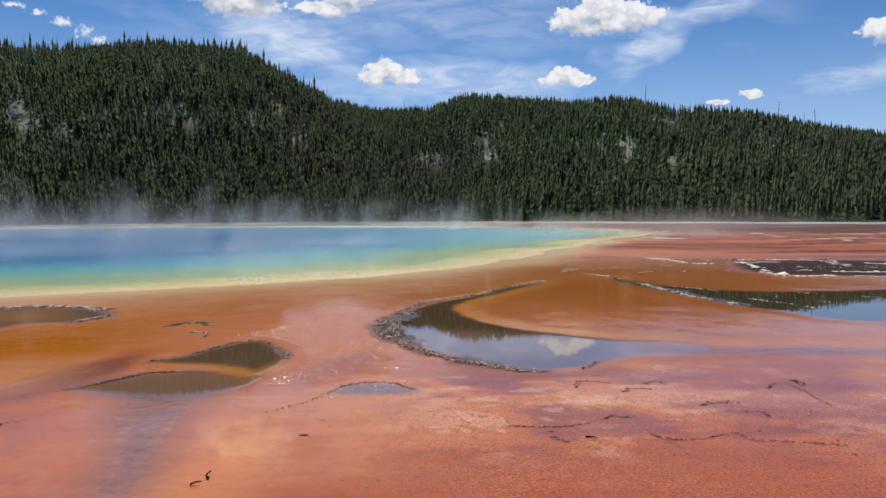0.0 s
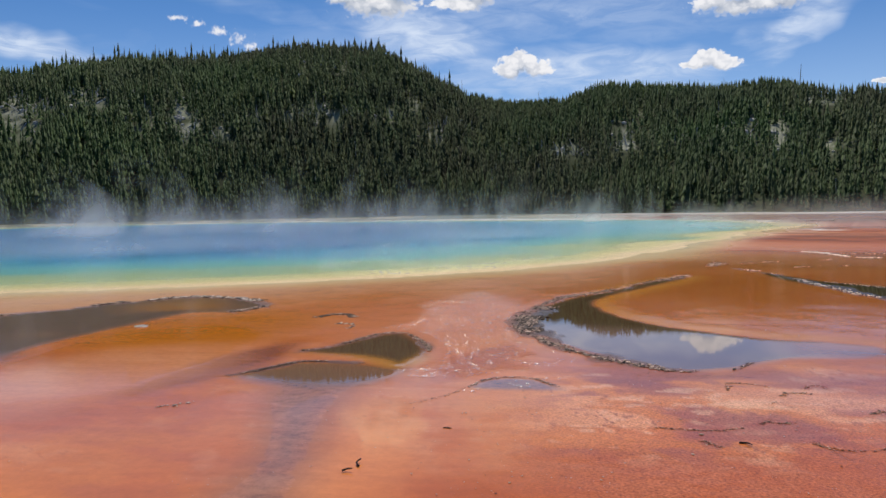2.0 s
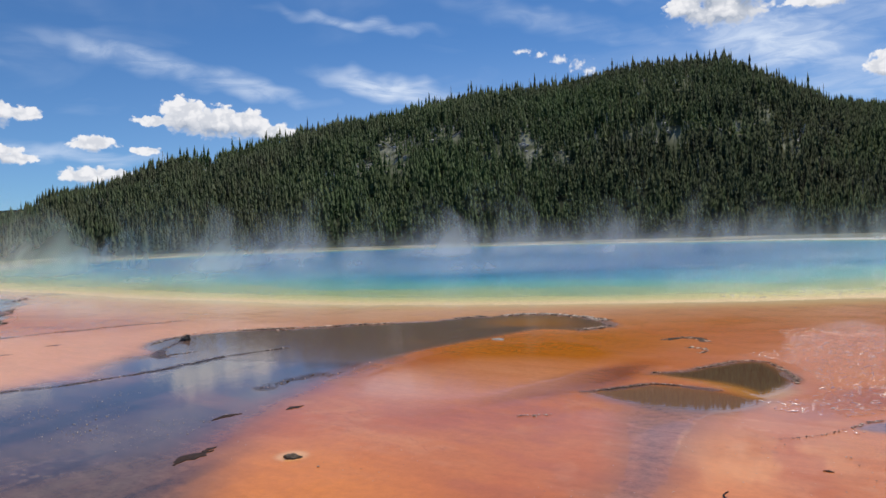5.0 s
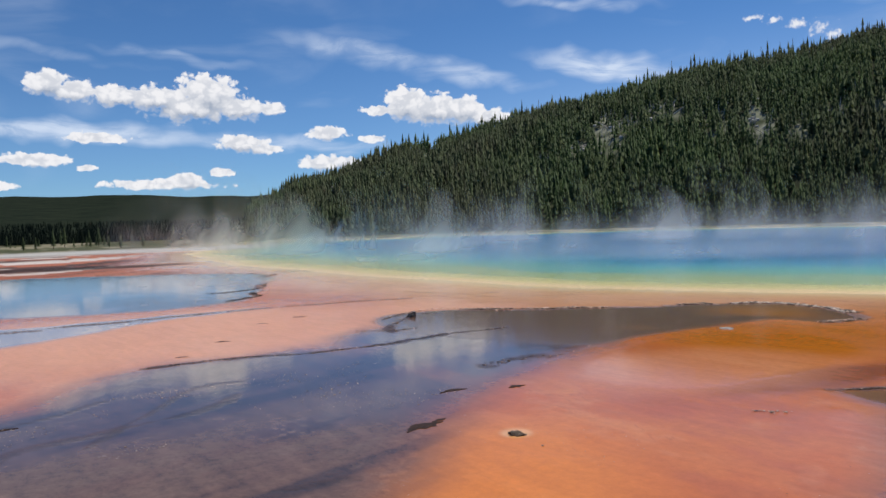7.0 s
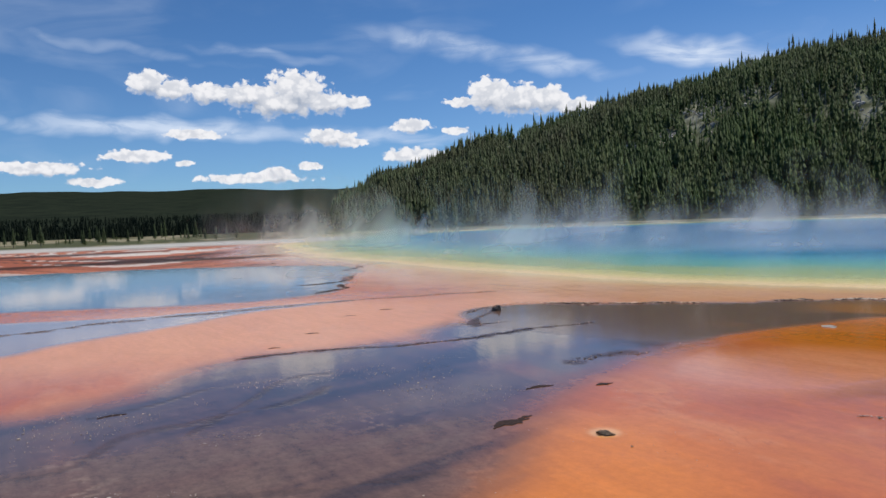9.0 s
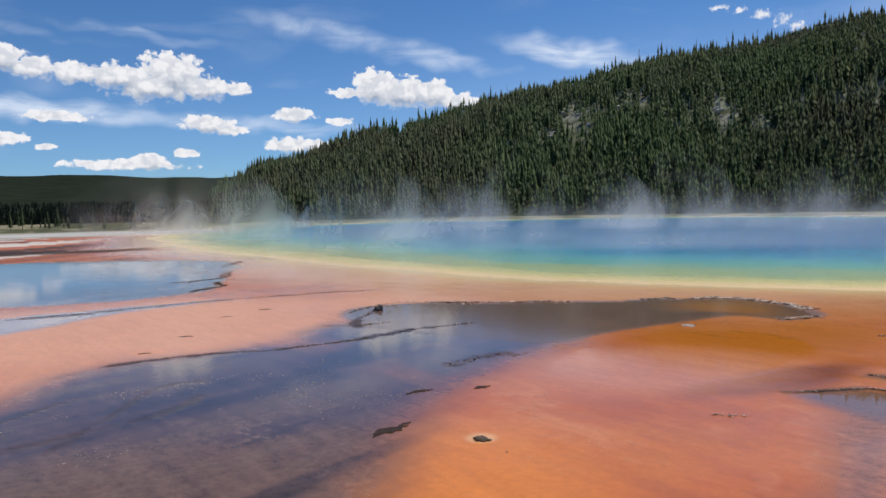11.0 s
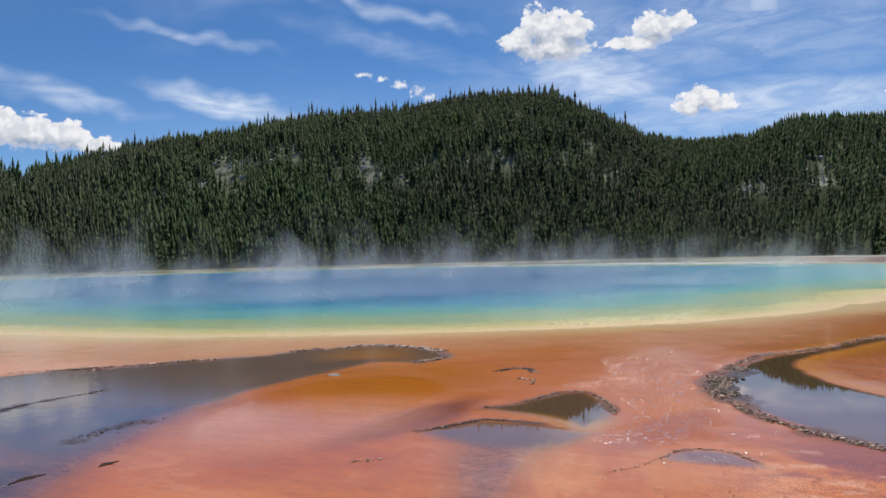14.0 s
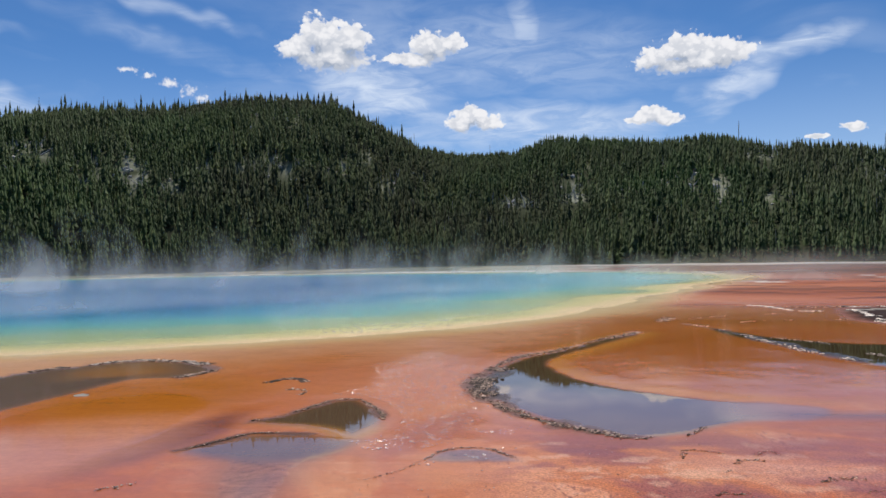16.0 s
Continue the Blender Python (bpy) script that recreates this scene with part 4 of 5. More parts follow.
# ---------------------------------------------------------------- hill and forest
# thin spots on the hillside: azimuth, height angle, half width, half height in degrees, bareness
CLEARINGS = [(19, 10.9, 2.5, 0.45, 0.6), (29.8, 6.6, 1.0, 0.7, 0.9), (20.4, 7.2, 2.2, 0.7, 0.9), (27.1, 5.8, 0.8, 0.6, 0.7), (11.2, 5.6, 1.2, 0.45, 1), (9.0, 5.2, 0.3, 0.8, 0.9),
             (-3.4, 4.5, 0.8, 0.35, 1), (-3.2, 5.6, 0.9, 0.6, 0.8), (1.0, 4.1, 1.2, 0.4, 1), (-10.4, 5.6, 0.45, 0.8, 0.9), (-12.3, 5.2, 0.4, 0.7, 0.8), (-14.1, 4.8, 0.5, 0.8, 0.9),
             (-17.8, 3.8, 0.8, 0.6, 0.9), (-17.4, 7.0, 1.6, 0.35, 0.9), (-24, 5.6, 1.2, 0.4, 0.6), (13.1, 8.1, 0.9, 0.7, 0.8), (40.2, 6.0, 1.2, 0.9, 1), (42.5, 5.3, 1.2, 0.7, 0.8),
             (40.1, 7.6, 1.9, 0.4, 0.9), (30, 6.6, 0.5, 1.2, 0.9), (32.6, 6.9, 0.8, 0.8, 0.9), (36.5, 8.0, 1.2, 0.5, 0.9), (14.6, 7.1, 1.0, 0.6, 0.8), (54.2, 5.8, 1.0, 0.35, 0.8),
             (45.5, 5.0, 0.5, 0.25, 1), (24.6, 6.9, 0.7, 0.7, 0.7), (-7.5, 4.9, 0.6, 0.5, 0.7)]


def openness(az, s, lift=0.0):
    """How bare the hillside is, 0 to 1."""
    r = hill_at(az)[0] + s * DEPTH
    h, _ = hill_height(-np.sin(np.radians(az)) * r, np.cos(np.radians(az)) * r)
    el = np.degrees(np.arctan2(h - 2.2, r)) + lift
    x = fbm(az * 5.2, s * 130, 15, 3, 51)
    grain = fbm(az * 4.0, s * 60, 3.0, 3, 52)
    out = step(0.40, 0.85, x) * step(0.2, 0.45, s) * 0.5
    for a, e, wa, we, much in CLEARINGS:
        q = np.hypot((az - a) / wa, (el - e) / we) + 0.35 * x
        out = np.maximum(out, step(1.75, 0.7, q) * much)
    return out * step(-1.0, 0.0, grain)


def build_hill():
    az = np.linspace(-62, 72, 640)
    s = np.concatenate([[-0.02], np.linspace(0, 1.0, 70), np.linspace(1.03, 1.9, 24)])
    aa, ss = np.meshgrid(az, s)
    rr = hill_at(aa)[0] + ss * DEPTH
    x, y = (-np.sin(np.radians(aa)) * rr).ravel(), (np.cos(np.radians(aa)) * rr).ravel()
    h, _ = hill_height(x, y)
    bare = openness(aa.ravel(), ss.ravel())
    tint = np.array([0.40, 0.46, 0.30]) * (1.0 + 0.5 * fbm(x, y, 9, 4, 61))[:, None]
    tint = mix(tint, (2.4, 2.4, 2.25), bare * step(-0.9, 0.2, fbm(x, y, 4, 3, 62)) * 0.9)
    i, j = np.meshgrid(np.arange(len(s) - 1), np.arange(len(az) - 1), indexing="ij")
    n = len(az)
    quads = np.stack([i * n + j, (i + 1) * n + j, (i + 1) * n + j + 1, i * n + j + 1], -1).reshape(-1, 4)[:, ::-1]
    me = mesh_of("hill", np.c_[x, y, h - 0.06 * (ss.ravel() < 0)], quads, MAT_SLOPE, {"tint": np.clip(tint, 0.1, 2.6)}, True)
    tagged(new("hill", me), "steep wooded hillside with pale scree clearings", "hill", kind="structure")


build_hill()


def conifer_shape(seed, tiers, spikes, width, lean=0.0):
    """Verts and triangles of a unit-high conifer crown: stacked drooping whorls with ragged tips."""
    g = np.random.default_rng(seed)
    v, f = [], []
    low = g.uniform(0.06, 0.2)
    for k in range(tiers):
        t = k / (tiers - 1)
        top = low + (1 - low) * min(1.0, t + 1.55 / tiers)
        rad = width * (1 - t) ** 0.85 * g.uniform(0.72, 1.2) + 0.008
        hang = low + (1 - low) * t * 0.97
        cx, cy = g.normal(0, 0.012, 2) * (1 - t)
        base = len(v)
        v.append((cx, cy, top))
        turn = g.uniform(0, 6.3)
        for m in range(spikes * 2):
            a = turn + m * math.pi / spikes + g.normal(0, 0.12)
            q = rad * (g.uniform(0.75, 1.25) if m % 2 == 0 else g.uniform(0.30, 0.55))
            v.append((cx + q * math.cos(a) + lean * t, cy + q * math.sin(a), hang - (0.035 if m % 2 == 0 else -0.02) * g.uniform(0.5, 1.4)))
        for m in range(spikes * 2):
            f.append((base, base + 1 + m, base + 1 + (m + 1) % (spikes * 2)))
    return np.array(v), np.array(f)


def trunk_shape(sides, low=0.0, high=0.8, r0=0.016):
    v, f = [], []
    for z, r in ((low, r0), (high, r0 * 0.3)):
        for k in range(sides):
            v.append((r * math.cos(6.2832 * k / sides), r * math.sin(6.2832 * k / sides), z))
    for k in range(sides):
        f += [(k, (k + 1) % sides, sides + k), ((k + 1) % sides, sides + (k + 1) % sides, sides + k)]
    return np.array(v), np.array(f)


def scatter(name, shapes, places, heights, widths, mat, label, category, tints=None, lift=0.0, smooth=False):
    """Joins many copies of some shapes, turned at random, into one mesh of countless small things."""
    g = np.random.default_rng(len(places))
    which = g.integers(0, len(shapes), len(places))
    turn = g.uniform(0, 6.2832, len(places))
    vs, fs, ts, off = [], [], [], 0
    for k, (v, f) in enumerate(shapes):
        m = np.nonzero(which == k)[0]
        if len(m) == 0:
            continue
        c, s = np.cos(turn[m])[:, None], np.sin(turn[m])[:, None]
        w, h = widths[m][:, None], heights[m][:, None]
        x = (v[None, :, 0] * c - v[None, :, 1] * s) * w + places[m, 0:1]
        y = (v[None, :, 0] * s + v[None, :, 1] * c) * w + places[m, 1:2]
        z = v[None, :, 2] * h + places[m, 2:3] - lift
        vs.append(np.stack([x, y, z], -1).reshape(-1, 3))
        fs.append((f[None] + (np.arange(len(m)) * len(v))[:, None, None] + off).reshape(-1, f.shape[1]))
        if tints is not None:
            ts.append(np.repeat(tints[m], len(v), 0))
        off += len(m) * len(v)
    me = mesh_of(name, np.concatenate(vs), np.concatenate(fs), mat, {"tint": np.concatenate(ts)} if ts else None, smooth)
    return tagged(new(name, me), label, category, kind="stuff")


def build_forest():
    g = np.random.default_rng(5)
    n = 56000
    az = g.uniform(-50, 68.5, n)
    s = g.uniform(0.0, 1.10, n)
    foot, top = hill_at(az)
    r = foot + s * DEPTH + 2
    keep = g.random(n) < (r / 370) * (1 - 0.955 * np.maximum(openness(az, s, 0.6), np.maximum(openness(az, s, 0.25), openness(az, s, 0.95)))) * np.clip(top / 1.2, 0, 1) * (1 - 0.30 * step(0.55, 0.9, s) * step(4, 14, az))
    ridge = (s > 0.86) & (az > 9) & (az < 58)
    keep &= ~(ridge & (g.random(n) < 0.45))
    az, s, r = az[keep], s[keep], r[keep]
    x, y = -np.sin(np.radians(az)) * r, np.cos(np.radians(az)) * r
    h, _ = hill_height(x, y)
    size = g.uniform(4.4, 7.6, len(x)) * (1 + 0.22 * fbm(x, y, 25, 3, 71)) * np.where(g.random(len(x)) < 0.22, 0.65, 1) * np.where((s > 0.86) & (az > 9), g.uniform(0.9, 1.65, len(x)), 1) * np.interp(az, (-20, 4, 10), (0.82, 0.86, 1.0))
    patch, mottled = fbm(x, y, 45, 3, 73)[:, None], fbm(x, y, 12, 3, 72)[:, None]
    hue = np.array([0.82, 0.89, 0.68]) + patch * np.array([-0.02, 0.13, -0.02]) + mottled * np.array([0.10, 0.04, 0.04]) + g.normal(0, 0.20, (len(x), 1)) * np.array([1.0, 1.0, 0.8])
    olive = (g.random(len(x)) < 0.05)[:, None] * np.array([0.35, 0.22, 0.10])
    shapes = [conifer_shape(100 + k, 4, 4, w) for k, w in enumerate((0.16, 0.13, 0.18, 0.145, 0.19, 0.12))]
    scatter("forest", shapes, np.c_[x, y, h], size, size * g.uniform(0.85, 1.2, len(x)), MAT_NEEDLES, "dense dark green lodgepole pines covering the hillside", "forest",
            np.clip(hue + olive, 0.22, 1.6), smooth=True)
    scatter("forest_trunks", [trunk_shape(3)], np.c_[x, y, h][::3], size[::3], size[::3], MAT_BARK, "thin brown pine trunks among the hillside trees", "tree trunks", None, 0.2)
    # standing dead trees and fallen logs
    n = 8000
    az, s = g.uniform(-45, 66, n), g.uniform(0.05, 1.0, n)
    near = openness(az, s)
    k = g.random(n) < 0.07 + 0.9 * near
    az, s = az[k], s[k]
    r = hill_at(az)[0] + s * DEPTH
    x, y = -np.sin(np.radians(az)) * r, np.cos(np.radians(az)) * r
    h, _ = hill_height(x, y)
    tall = g.uniform(1.6, 5.0, len(x))
    flat = g.random(len(x)) < 0.6 * near[k] / (near[k] + 0.1)
    scatter("dead_timber", [trunk_shape(4, 0, 1.0, 0.020)], np.c_[x, y, h][~flat], tall[~flat], tall[~flat], MAT_SNAG, "bleached standing dead pines on the slope", "dead trees", None, 0.2)
    v, f = trunk_shape(4, 0, 1.0, 0.050)
    logs = []
    for lean in (-38, -20, 15, 30, 55):  # fallen across and down the slope
        turn = np.array(Euler((0, radians(lean), 0)).to_matrix())
        logs.append((v @ turn.T, f))
    scatter("fallen_logs", logs, np.c_[x, y, h][flat], tall[flat], tall[flat], MAT_SNAG, "bleached fallen logs strewn over the clearings", "fallen logs", None, -0.1)
    return g


g = build_forest()


def rock_shape(seed, squash=0.6):
    """A lumpy low stone of about unit size."""
    q = np.random.default_rng(seed)
    bm = bmesh.new()
    bmesh.ops.create_icosphere(bm, subdivisions=1, radius=0.5)
    v = np.array([p.co[:] for p in bm.verts])
    f = np.array([[p.index for p in t.verts] for t in bm.faces])
    bm.free()
    v = v * (1 + q.normal(0, 0.16, (len(v), 1))) * np.array([1, q.uniform(0.6, 1), squash])
    return v, f


def build_scree():
    n = 5200
    az, s = g.uniform(-45, 60, n), g.uniform(0.1, 0.98, n)
    k = g.random(n) < openness(az, s) * 0.8
    az, s = az[k], s[k]
    r = hill_at(az)[0] + s * DEPTH
    x, y = -np.sin(np.radians(az)) * r, np.cos(np.radians(az)) * r
    h, _ = hill_height(x, y)
    size = g.uniform(0.7, 2.6, len(x)) ** 1.2
    scatter("scree", [rock_shape(k, 0.7) for k in range(4)], np.c_[x, y, h], size, size, MAT_BOULDER, "pale rhyolite boulders in the hillside clearings", "rocks")


build_scree()


def conifer_tree(seed, height, width):
    """A pine at the forest edge, with a trunk and a ragged crown."""
    root = tagged(new("conifer_tree"), "slender dark green lodgepole pine at the forest edge", "tree", "pines along the forest edge")
    tint = np.array([0.62, 0.68, 0.52]) * np.random.default_rng(seed).uniform(0.85, 1.15)
    v, f = conifer_shape(seed, 13, 7, width)
    me = mesh_of("crown", v * height, f, MAT_NEEDLES, {"tint": np.tile(tint, (len(v), 1))}, True)
    part("crown", me, root)
    v, f = trunk_shape(6, -0.02, 0.93, 0.015)
    part("trunk", mesh_of("trunk", v * height, f, MAT_BARK), root)
    return root


def build_edge_trees():
    kinds = [conifer_tree(300 + k, h, w) for k, (h, w) in enumerate(((5.8, 0.17), (4.8, 0.20), (6.4, 0.15), (4.2, 0.19), (3.2, 0.22)))]
    spots = []
    for k in range(120):
        az = -44 + 112.5 * (k + g.uniform(-0.4, 0.4)) / 120
        r = hill_at(az)[0] + g.uniform(-3.0, 2.0)
        spots.append((-math.sin(math.radians(az)) * r, math.cos(math.radians(az)) * r))
    # loose trees on the open plain to the west
    for k in range(120):
        az, r = 68 + 5.3 * g.integers(0, 6) + g.normal(0, 1.6), g.uniform(135, 200)
        spots.append((-math.sin(math.radians(az)) * r, math.cos(math.radians(az)) * r))
    lone = (-math.sin(math.radians(67.2)) * 185, math.cos(math.radians(67.2)) * 185)
    spots.append(lone)
    for k, (x, y) in enumerate(spots):
        ob = kinds[k % 5]
        h = float(hill_height(np.array([x]), np.array([y]))[0][0])
        m = pose(x, y, max(h, 0.0), 0, 0, g.uniform(0, 360))
        if k < 5:
            ob.matrix_world = m
        else:
            made = copy_thing(ob, m)
            if 120 <= k < 240:
                made.matrix_world = m @ Matrix.Scale(g.uniform(0.3, 0.75), 4)


build_edge_trees()


def dead_tree(seed, height):
    """A bare grey snag with stubs of limbs."""
    q = np.random.default_rng(seed)
    root = tagged(new("dead_tree"), "bare grey dead pine standing on the ridge", "dead tree", "dead pines on the ridge")
    v, f = trunk_shape(6, -0.03, 1.0, 0.020)
    v = v + np.c_[0.03 * v[:, 2] ** 2, 0 * v[:, 2], 0 * v[:, 2]]
    part("trunk", mesh_of("trunk", v * height, f, MAT_SNAG), root)
    for k in range(5):
        z = q.uniform(0.45, 0.9)
        a, n = q.uniform(0, 6.28), q.uniform(0.05, 0.11)
        bv, bf = trunk_shape(4, 0, n, 0.006)
        turn = np.array(Euler((radians(q.uniform(55, 80)), 0, a)).to_matrix())
        part("branch", mesh_of("branch", (bv @ turn.T + np.array([0.03 * z * z, 0, z])) * height, bf, MAT_SNAG), root)
    return root


def build_snags():
    kinds = [dead_tree(400 + k, h) for k, h in enumerate((11.5, 9.5, 13.0))]
    k = 0
    for az, s in ((27.6, 0.93), (36.9, 0.92), (35.8, 0.94), (45.7, 0.93), (24.2, 0.95), (31.6, 0.94), (21.0, 0.96), (48.3, 0.93), (8.9, 0.95), (3.0, 0.96), (-21.5, 0.95),
                  (-24.5, 0.96), (-27.0, 0.95), (-10.5, 0.96), (57.5, 0.95), (29.5, 0.94), (-26.2, 0.97), (-15.4, 0.96)):
        r = float(hill_at(az)[0]) + s * DEPTH
        x, y = -math.sin(math.radians(az)) * r, math.cos(math.radians(az)) * r
        h = float(hill_height(np.array([x]), np.array([y]))[0][0])
        m = pose(x, y, h, g.uniform(-4, 4), g.uniform(-4, 4), g.uniform(0, 360))
        if k < 3:
            kinds[k].matrix_world = m
        else:
            copy_thing(kinds[k % 3], m)
        k += 1


build_snags()


def build_distance():
    """Wooded tableland far to the west, and its trees."""
    az = np.linspace(56, 150, 300)
    rows = []
    for r, e in ((260, -0.5), (420, 0.35), (700, 0.9), (1100, 1.75), (1600, 2.45), (2100, 2.85), (2300, 2.2)):
        h = r * np.tan(np.radians(e)) + 2.2 + fbm(az * 14, np.full_like(az, r), 60, 4, 81) * r * 0.0022 + np.interp(az, (56, 68, 76, 84, 91, 150), (-4, -4, 2, 0, -3, 0)) * (r > 1000)
        rows.append(np.c_[-np.sin(np.radians(az)) * r, np.cos(np.radians(az)) * r, np.maximum(h, -0.5 if r < 300 else 0)])
    n = len(az)
    i, j = np.meshgrid(np.arange(len(rows) - 1), np.arange(n - 1), indexing="ij")
    quads = np.stack([i * n + j, i * n + j + 1, (i + 1) * n + j + 1, (i + 1) * n + j], -1).reshape(-1, 4)[:, ::-1]
    v = np.concatenate(rows)
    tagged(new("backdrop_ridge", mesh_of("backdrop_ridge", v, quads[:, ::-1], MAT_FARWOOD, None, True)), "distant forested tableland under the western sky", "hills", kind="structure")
    a, r = g.uniform(60, 100, 6000), 190 + 470 * g.random(6000) ** 1.5
    el = np.interp(r, (260, 420, 700, 1100, 1600, 2100), (-0.5, 0.35, 0.9, 1.75, 2.45, 2.85))
    x, y, z = -np.sin(np.radians(a)) * r, np.cos(np.radians(a)) * r, np.maximum(r * np.tan(np.radians(el)) + 2.2, 0)
    k = fbm(x, y, 32, 3, 83) > np.interp(r, (190, 300), (0.1, -0.35))
    size = g.uniform(1.8, 4.4, len(r))
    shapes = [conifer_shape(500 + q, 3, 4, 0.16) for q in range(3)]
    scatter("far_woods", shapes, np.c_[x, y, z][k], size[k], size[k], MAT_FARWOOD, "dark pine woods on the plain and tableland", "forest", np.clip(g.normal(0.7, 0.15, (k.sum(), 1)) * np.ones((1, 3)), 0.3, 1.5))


build_distance()


# ---------------------------------------------------------------- crusts, stones and twigs
def crust_band(name, points, count, width, size, dark, label, hue=(1.0, 0.72, 0.56), broken=-0.25, closed=False):
    """A low broken rim of sinter clods along a shore."""
    q = np.random.default_rng(count)
    count = int(count * 0.75)
    p = spline(points, closed, 10)
    seg = np.r_[0, np.cumsum(np.hypot(*np.diff(p, axis=0).T))]
    t = q.uniform(0, seg[-1], count * 3)
    gap = fbm(t + count, 0 * t, 0.7, 3, count % 97)  # the rim is broken
    t = t[gap > min(broken, np.quantile(gap, 0.6))][:count]
    count = len(t)
    x, y = np.interp(t, seg, p[:, 0]), np.interp(t, seg, p[:, 1])
    r = np.hypot(x, y)
    off = q.normal(0, width * 0.5, (count, 2))
    wob = 0.10 * np.clip(r / 20, 0.25, 3)
    x, y = x + off[:, 0] - fbm(x, y, 1.1, 4, 1) * wob, y + off[:, 1] - fbm(x, y, 1.1, 4, 3) * wob
    s = size * q.lognormal(0, 0.45, count)
    bright = np.where(q.random(count) < dark, q.uniform(0.03, 0.11, count), q.uniform(0.28, 0.85, count))
    tint = bright[:, None] * np.array(hue)
    return scatter(name, [rock_shape(40 + k, 0.55) for k in range(4)], np.c_[x, y, np.full(count, 0.008)], s * 0.5, s, MAT_CRUST, label, "mineral crust", tint)


crust_band("crust_rim", RIM_COMMA, 3400, 0.14, 0.030, 0.45, "pebbly grey sinter rim along the pool's shore", (1.0, 0.72, 0.57))
crust_band("crust_rim", RIM_BEND, 2600, 0.17, 0.030, 0.65, "broad gravelly sinter bank at the pool's bend", (1.0, 0.72, 0.57))
crust_band("crust_rim", RIM_LONG, 3200, 0.10, 0.042, 0.55, "grey crusted rim of the long pool")
crust_band("crust_rim", RIM_LOBE, 700, 0.045, 0.022, 0.45, "thin sinter rim round a small pool")
crust_band("crust_rim", RIM_STEP, 480, 0.035, 0.019, 0.8, "dark ragged lip between two small pools")
crust_band("crust_rim", [(-1.4, 8.8), (-1.15, 9.3), (-0.75, 9.38), (-0.35, 8.95)], 340, 0.03, 0.017, 0.5, "crust arc over a grey puddle", (1.0, 0.72, 0.58), -2.0)
crust_band("crust_rim", [(-1.45, 8.75), (-1.65, 8.35), (-2.0, 8.0)], 120, 0.03, 0.012, 0.6, "thin crusted crack in the mat", (1.0, 0.66, 0.5), -2.0)
crust_band("crust_rim", RIM_EAST, 360, 0.14, 0.050, 0.2, "pale broken crust on the pool's shore", (1.5, 1.25, 1.05), 0.0)
crust_band("crust_rim", [(9.0, 32.5), (13, 32.6), (19, 32.0), (25, 31.2)], 420, 0.35, 0.07, 0.3, "white sinter debris along the dark flat")
crust_band("crust_rim", [(12, 25.6), (15, 28), (19, 27.5), (24, 28.5)], 380, 1.1, 0.06, 0.2, "white sinter debris on the dark flat")
crust_band("crust_rim", [(4.9, 28.5), (4.6, 26.8), (5.3, 26.2)], 160, 0.25, 0.07, 0.4, "pale crust round a tiny vent")
crust_band("crust_rim", RIM_WEST, 1500, 0.035, 0.022, 0.9, "thin dark ridge of crust across pale mat", (1.0, 0.9, 0.85), -0.9)
crust_band("crust_rim", RIM_BANK, 1200, 0.03, 0.020, 0.85, "dark crust line bordering the stream", (1.0, 0.9, 0.85), -0.8)
crust_band("crust_rim", RIM_INLET, 140, 0.07, 0.022, 0.85, "dark crust beside a round stone in the shallows")
crust_band("crust_rim", RIM_RIFFLE, 170, 0.22, 0.020, 0.85, "patch of dark crust in the stream")
crust_band("crust_rim", [(-8.9, 8.3), (-9.0, 9.0), (-9.3, 9.8)], 70, 0.05, 0.020, 0.85, "dark crust at the stream's edge")
crust_band("crust_rim", [(-0.75, 12.1), (-0.2, 11.25), (0.5, 10.45), (1.2, 9.95), (1.5, 10.0)], 500, 0.05, 0.022, 0.75, "dark pebbles along the pool's near shore", (1.0, 0.7, 0.58), -0.6)
crust_band("crust_rim", [(1.9, 10.1), (2.15, 10.4), (2.3, 10.6)], 90, 0.04, 0.020, 0.75, "dark pebbles along the pool's near shore", (1.0, 0.7, 0.58), -0.6)
crust_band("crust_rim", [(-11.6, 16.3), (-10.4, 17.6), (-9.1, 17.6), (-7.9, 16.9)], 700, 0.16, 0.060, 0.4, "knobbly pale crust on the long pool's far shore", (1.0, 0.84, 0.72))
for k, line in enumerate(EAST_LINES):
    crust_band("crust_rim", line, 420 + k, 0.08, 0.095, 0.1, "thin white sinter line on the dark flat", (1.7, 1.5, 1.3), -0.1)
for k, line in enumerate(([(6.6, 21.4), (7.6, 20.0), (8.6, 18.4), (9.2, 17.2)], [(8.2, 20.4), (10.0, 19.0), (11.6, 17.6)], [(7.1, 19.0), (8.0, 17.4), (8.4, 16.0)], [(6.2, 25.4), (7.6, 26.4), (9.6, 26.8), (12.0, 26.6)], [(5.6, 27.6), (8.0, 29.2), (11.0, 29.6)])):
    crust_band("crust_rim", line, 190 + k, 0.10, 0.034, 0.25, "thin pale sinter line by the dark pool", (1.15, 0.98, 0.82), 0.1)
for k, line in enumerate(WEST_LINES):
    crust_band("crust_rim", line, 260 + k, 0.10, 0.050, 0.9, "dark crust line along the shallow pool", (1.0, 0.85, 0.75), -0.4)
for k, line in enumerate(FINE_CRACKS):
    crust_band("crust_rim", line, 70 + k, 0.030, 0.014, 0.5, "fine crusted crack in pink mat", (1.0, 0.60, 0.44), -0.3)
crust_band("crust_rim", [(-15.3, 9.0), (-16.05, 10.3), (-15.9, 11.4), (-14.3, 12.3)], 260, 0.06, 0.030, 0.7, "dark crust round the inlet's shore", (1.0, 0.82, 0.7), -0.4)
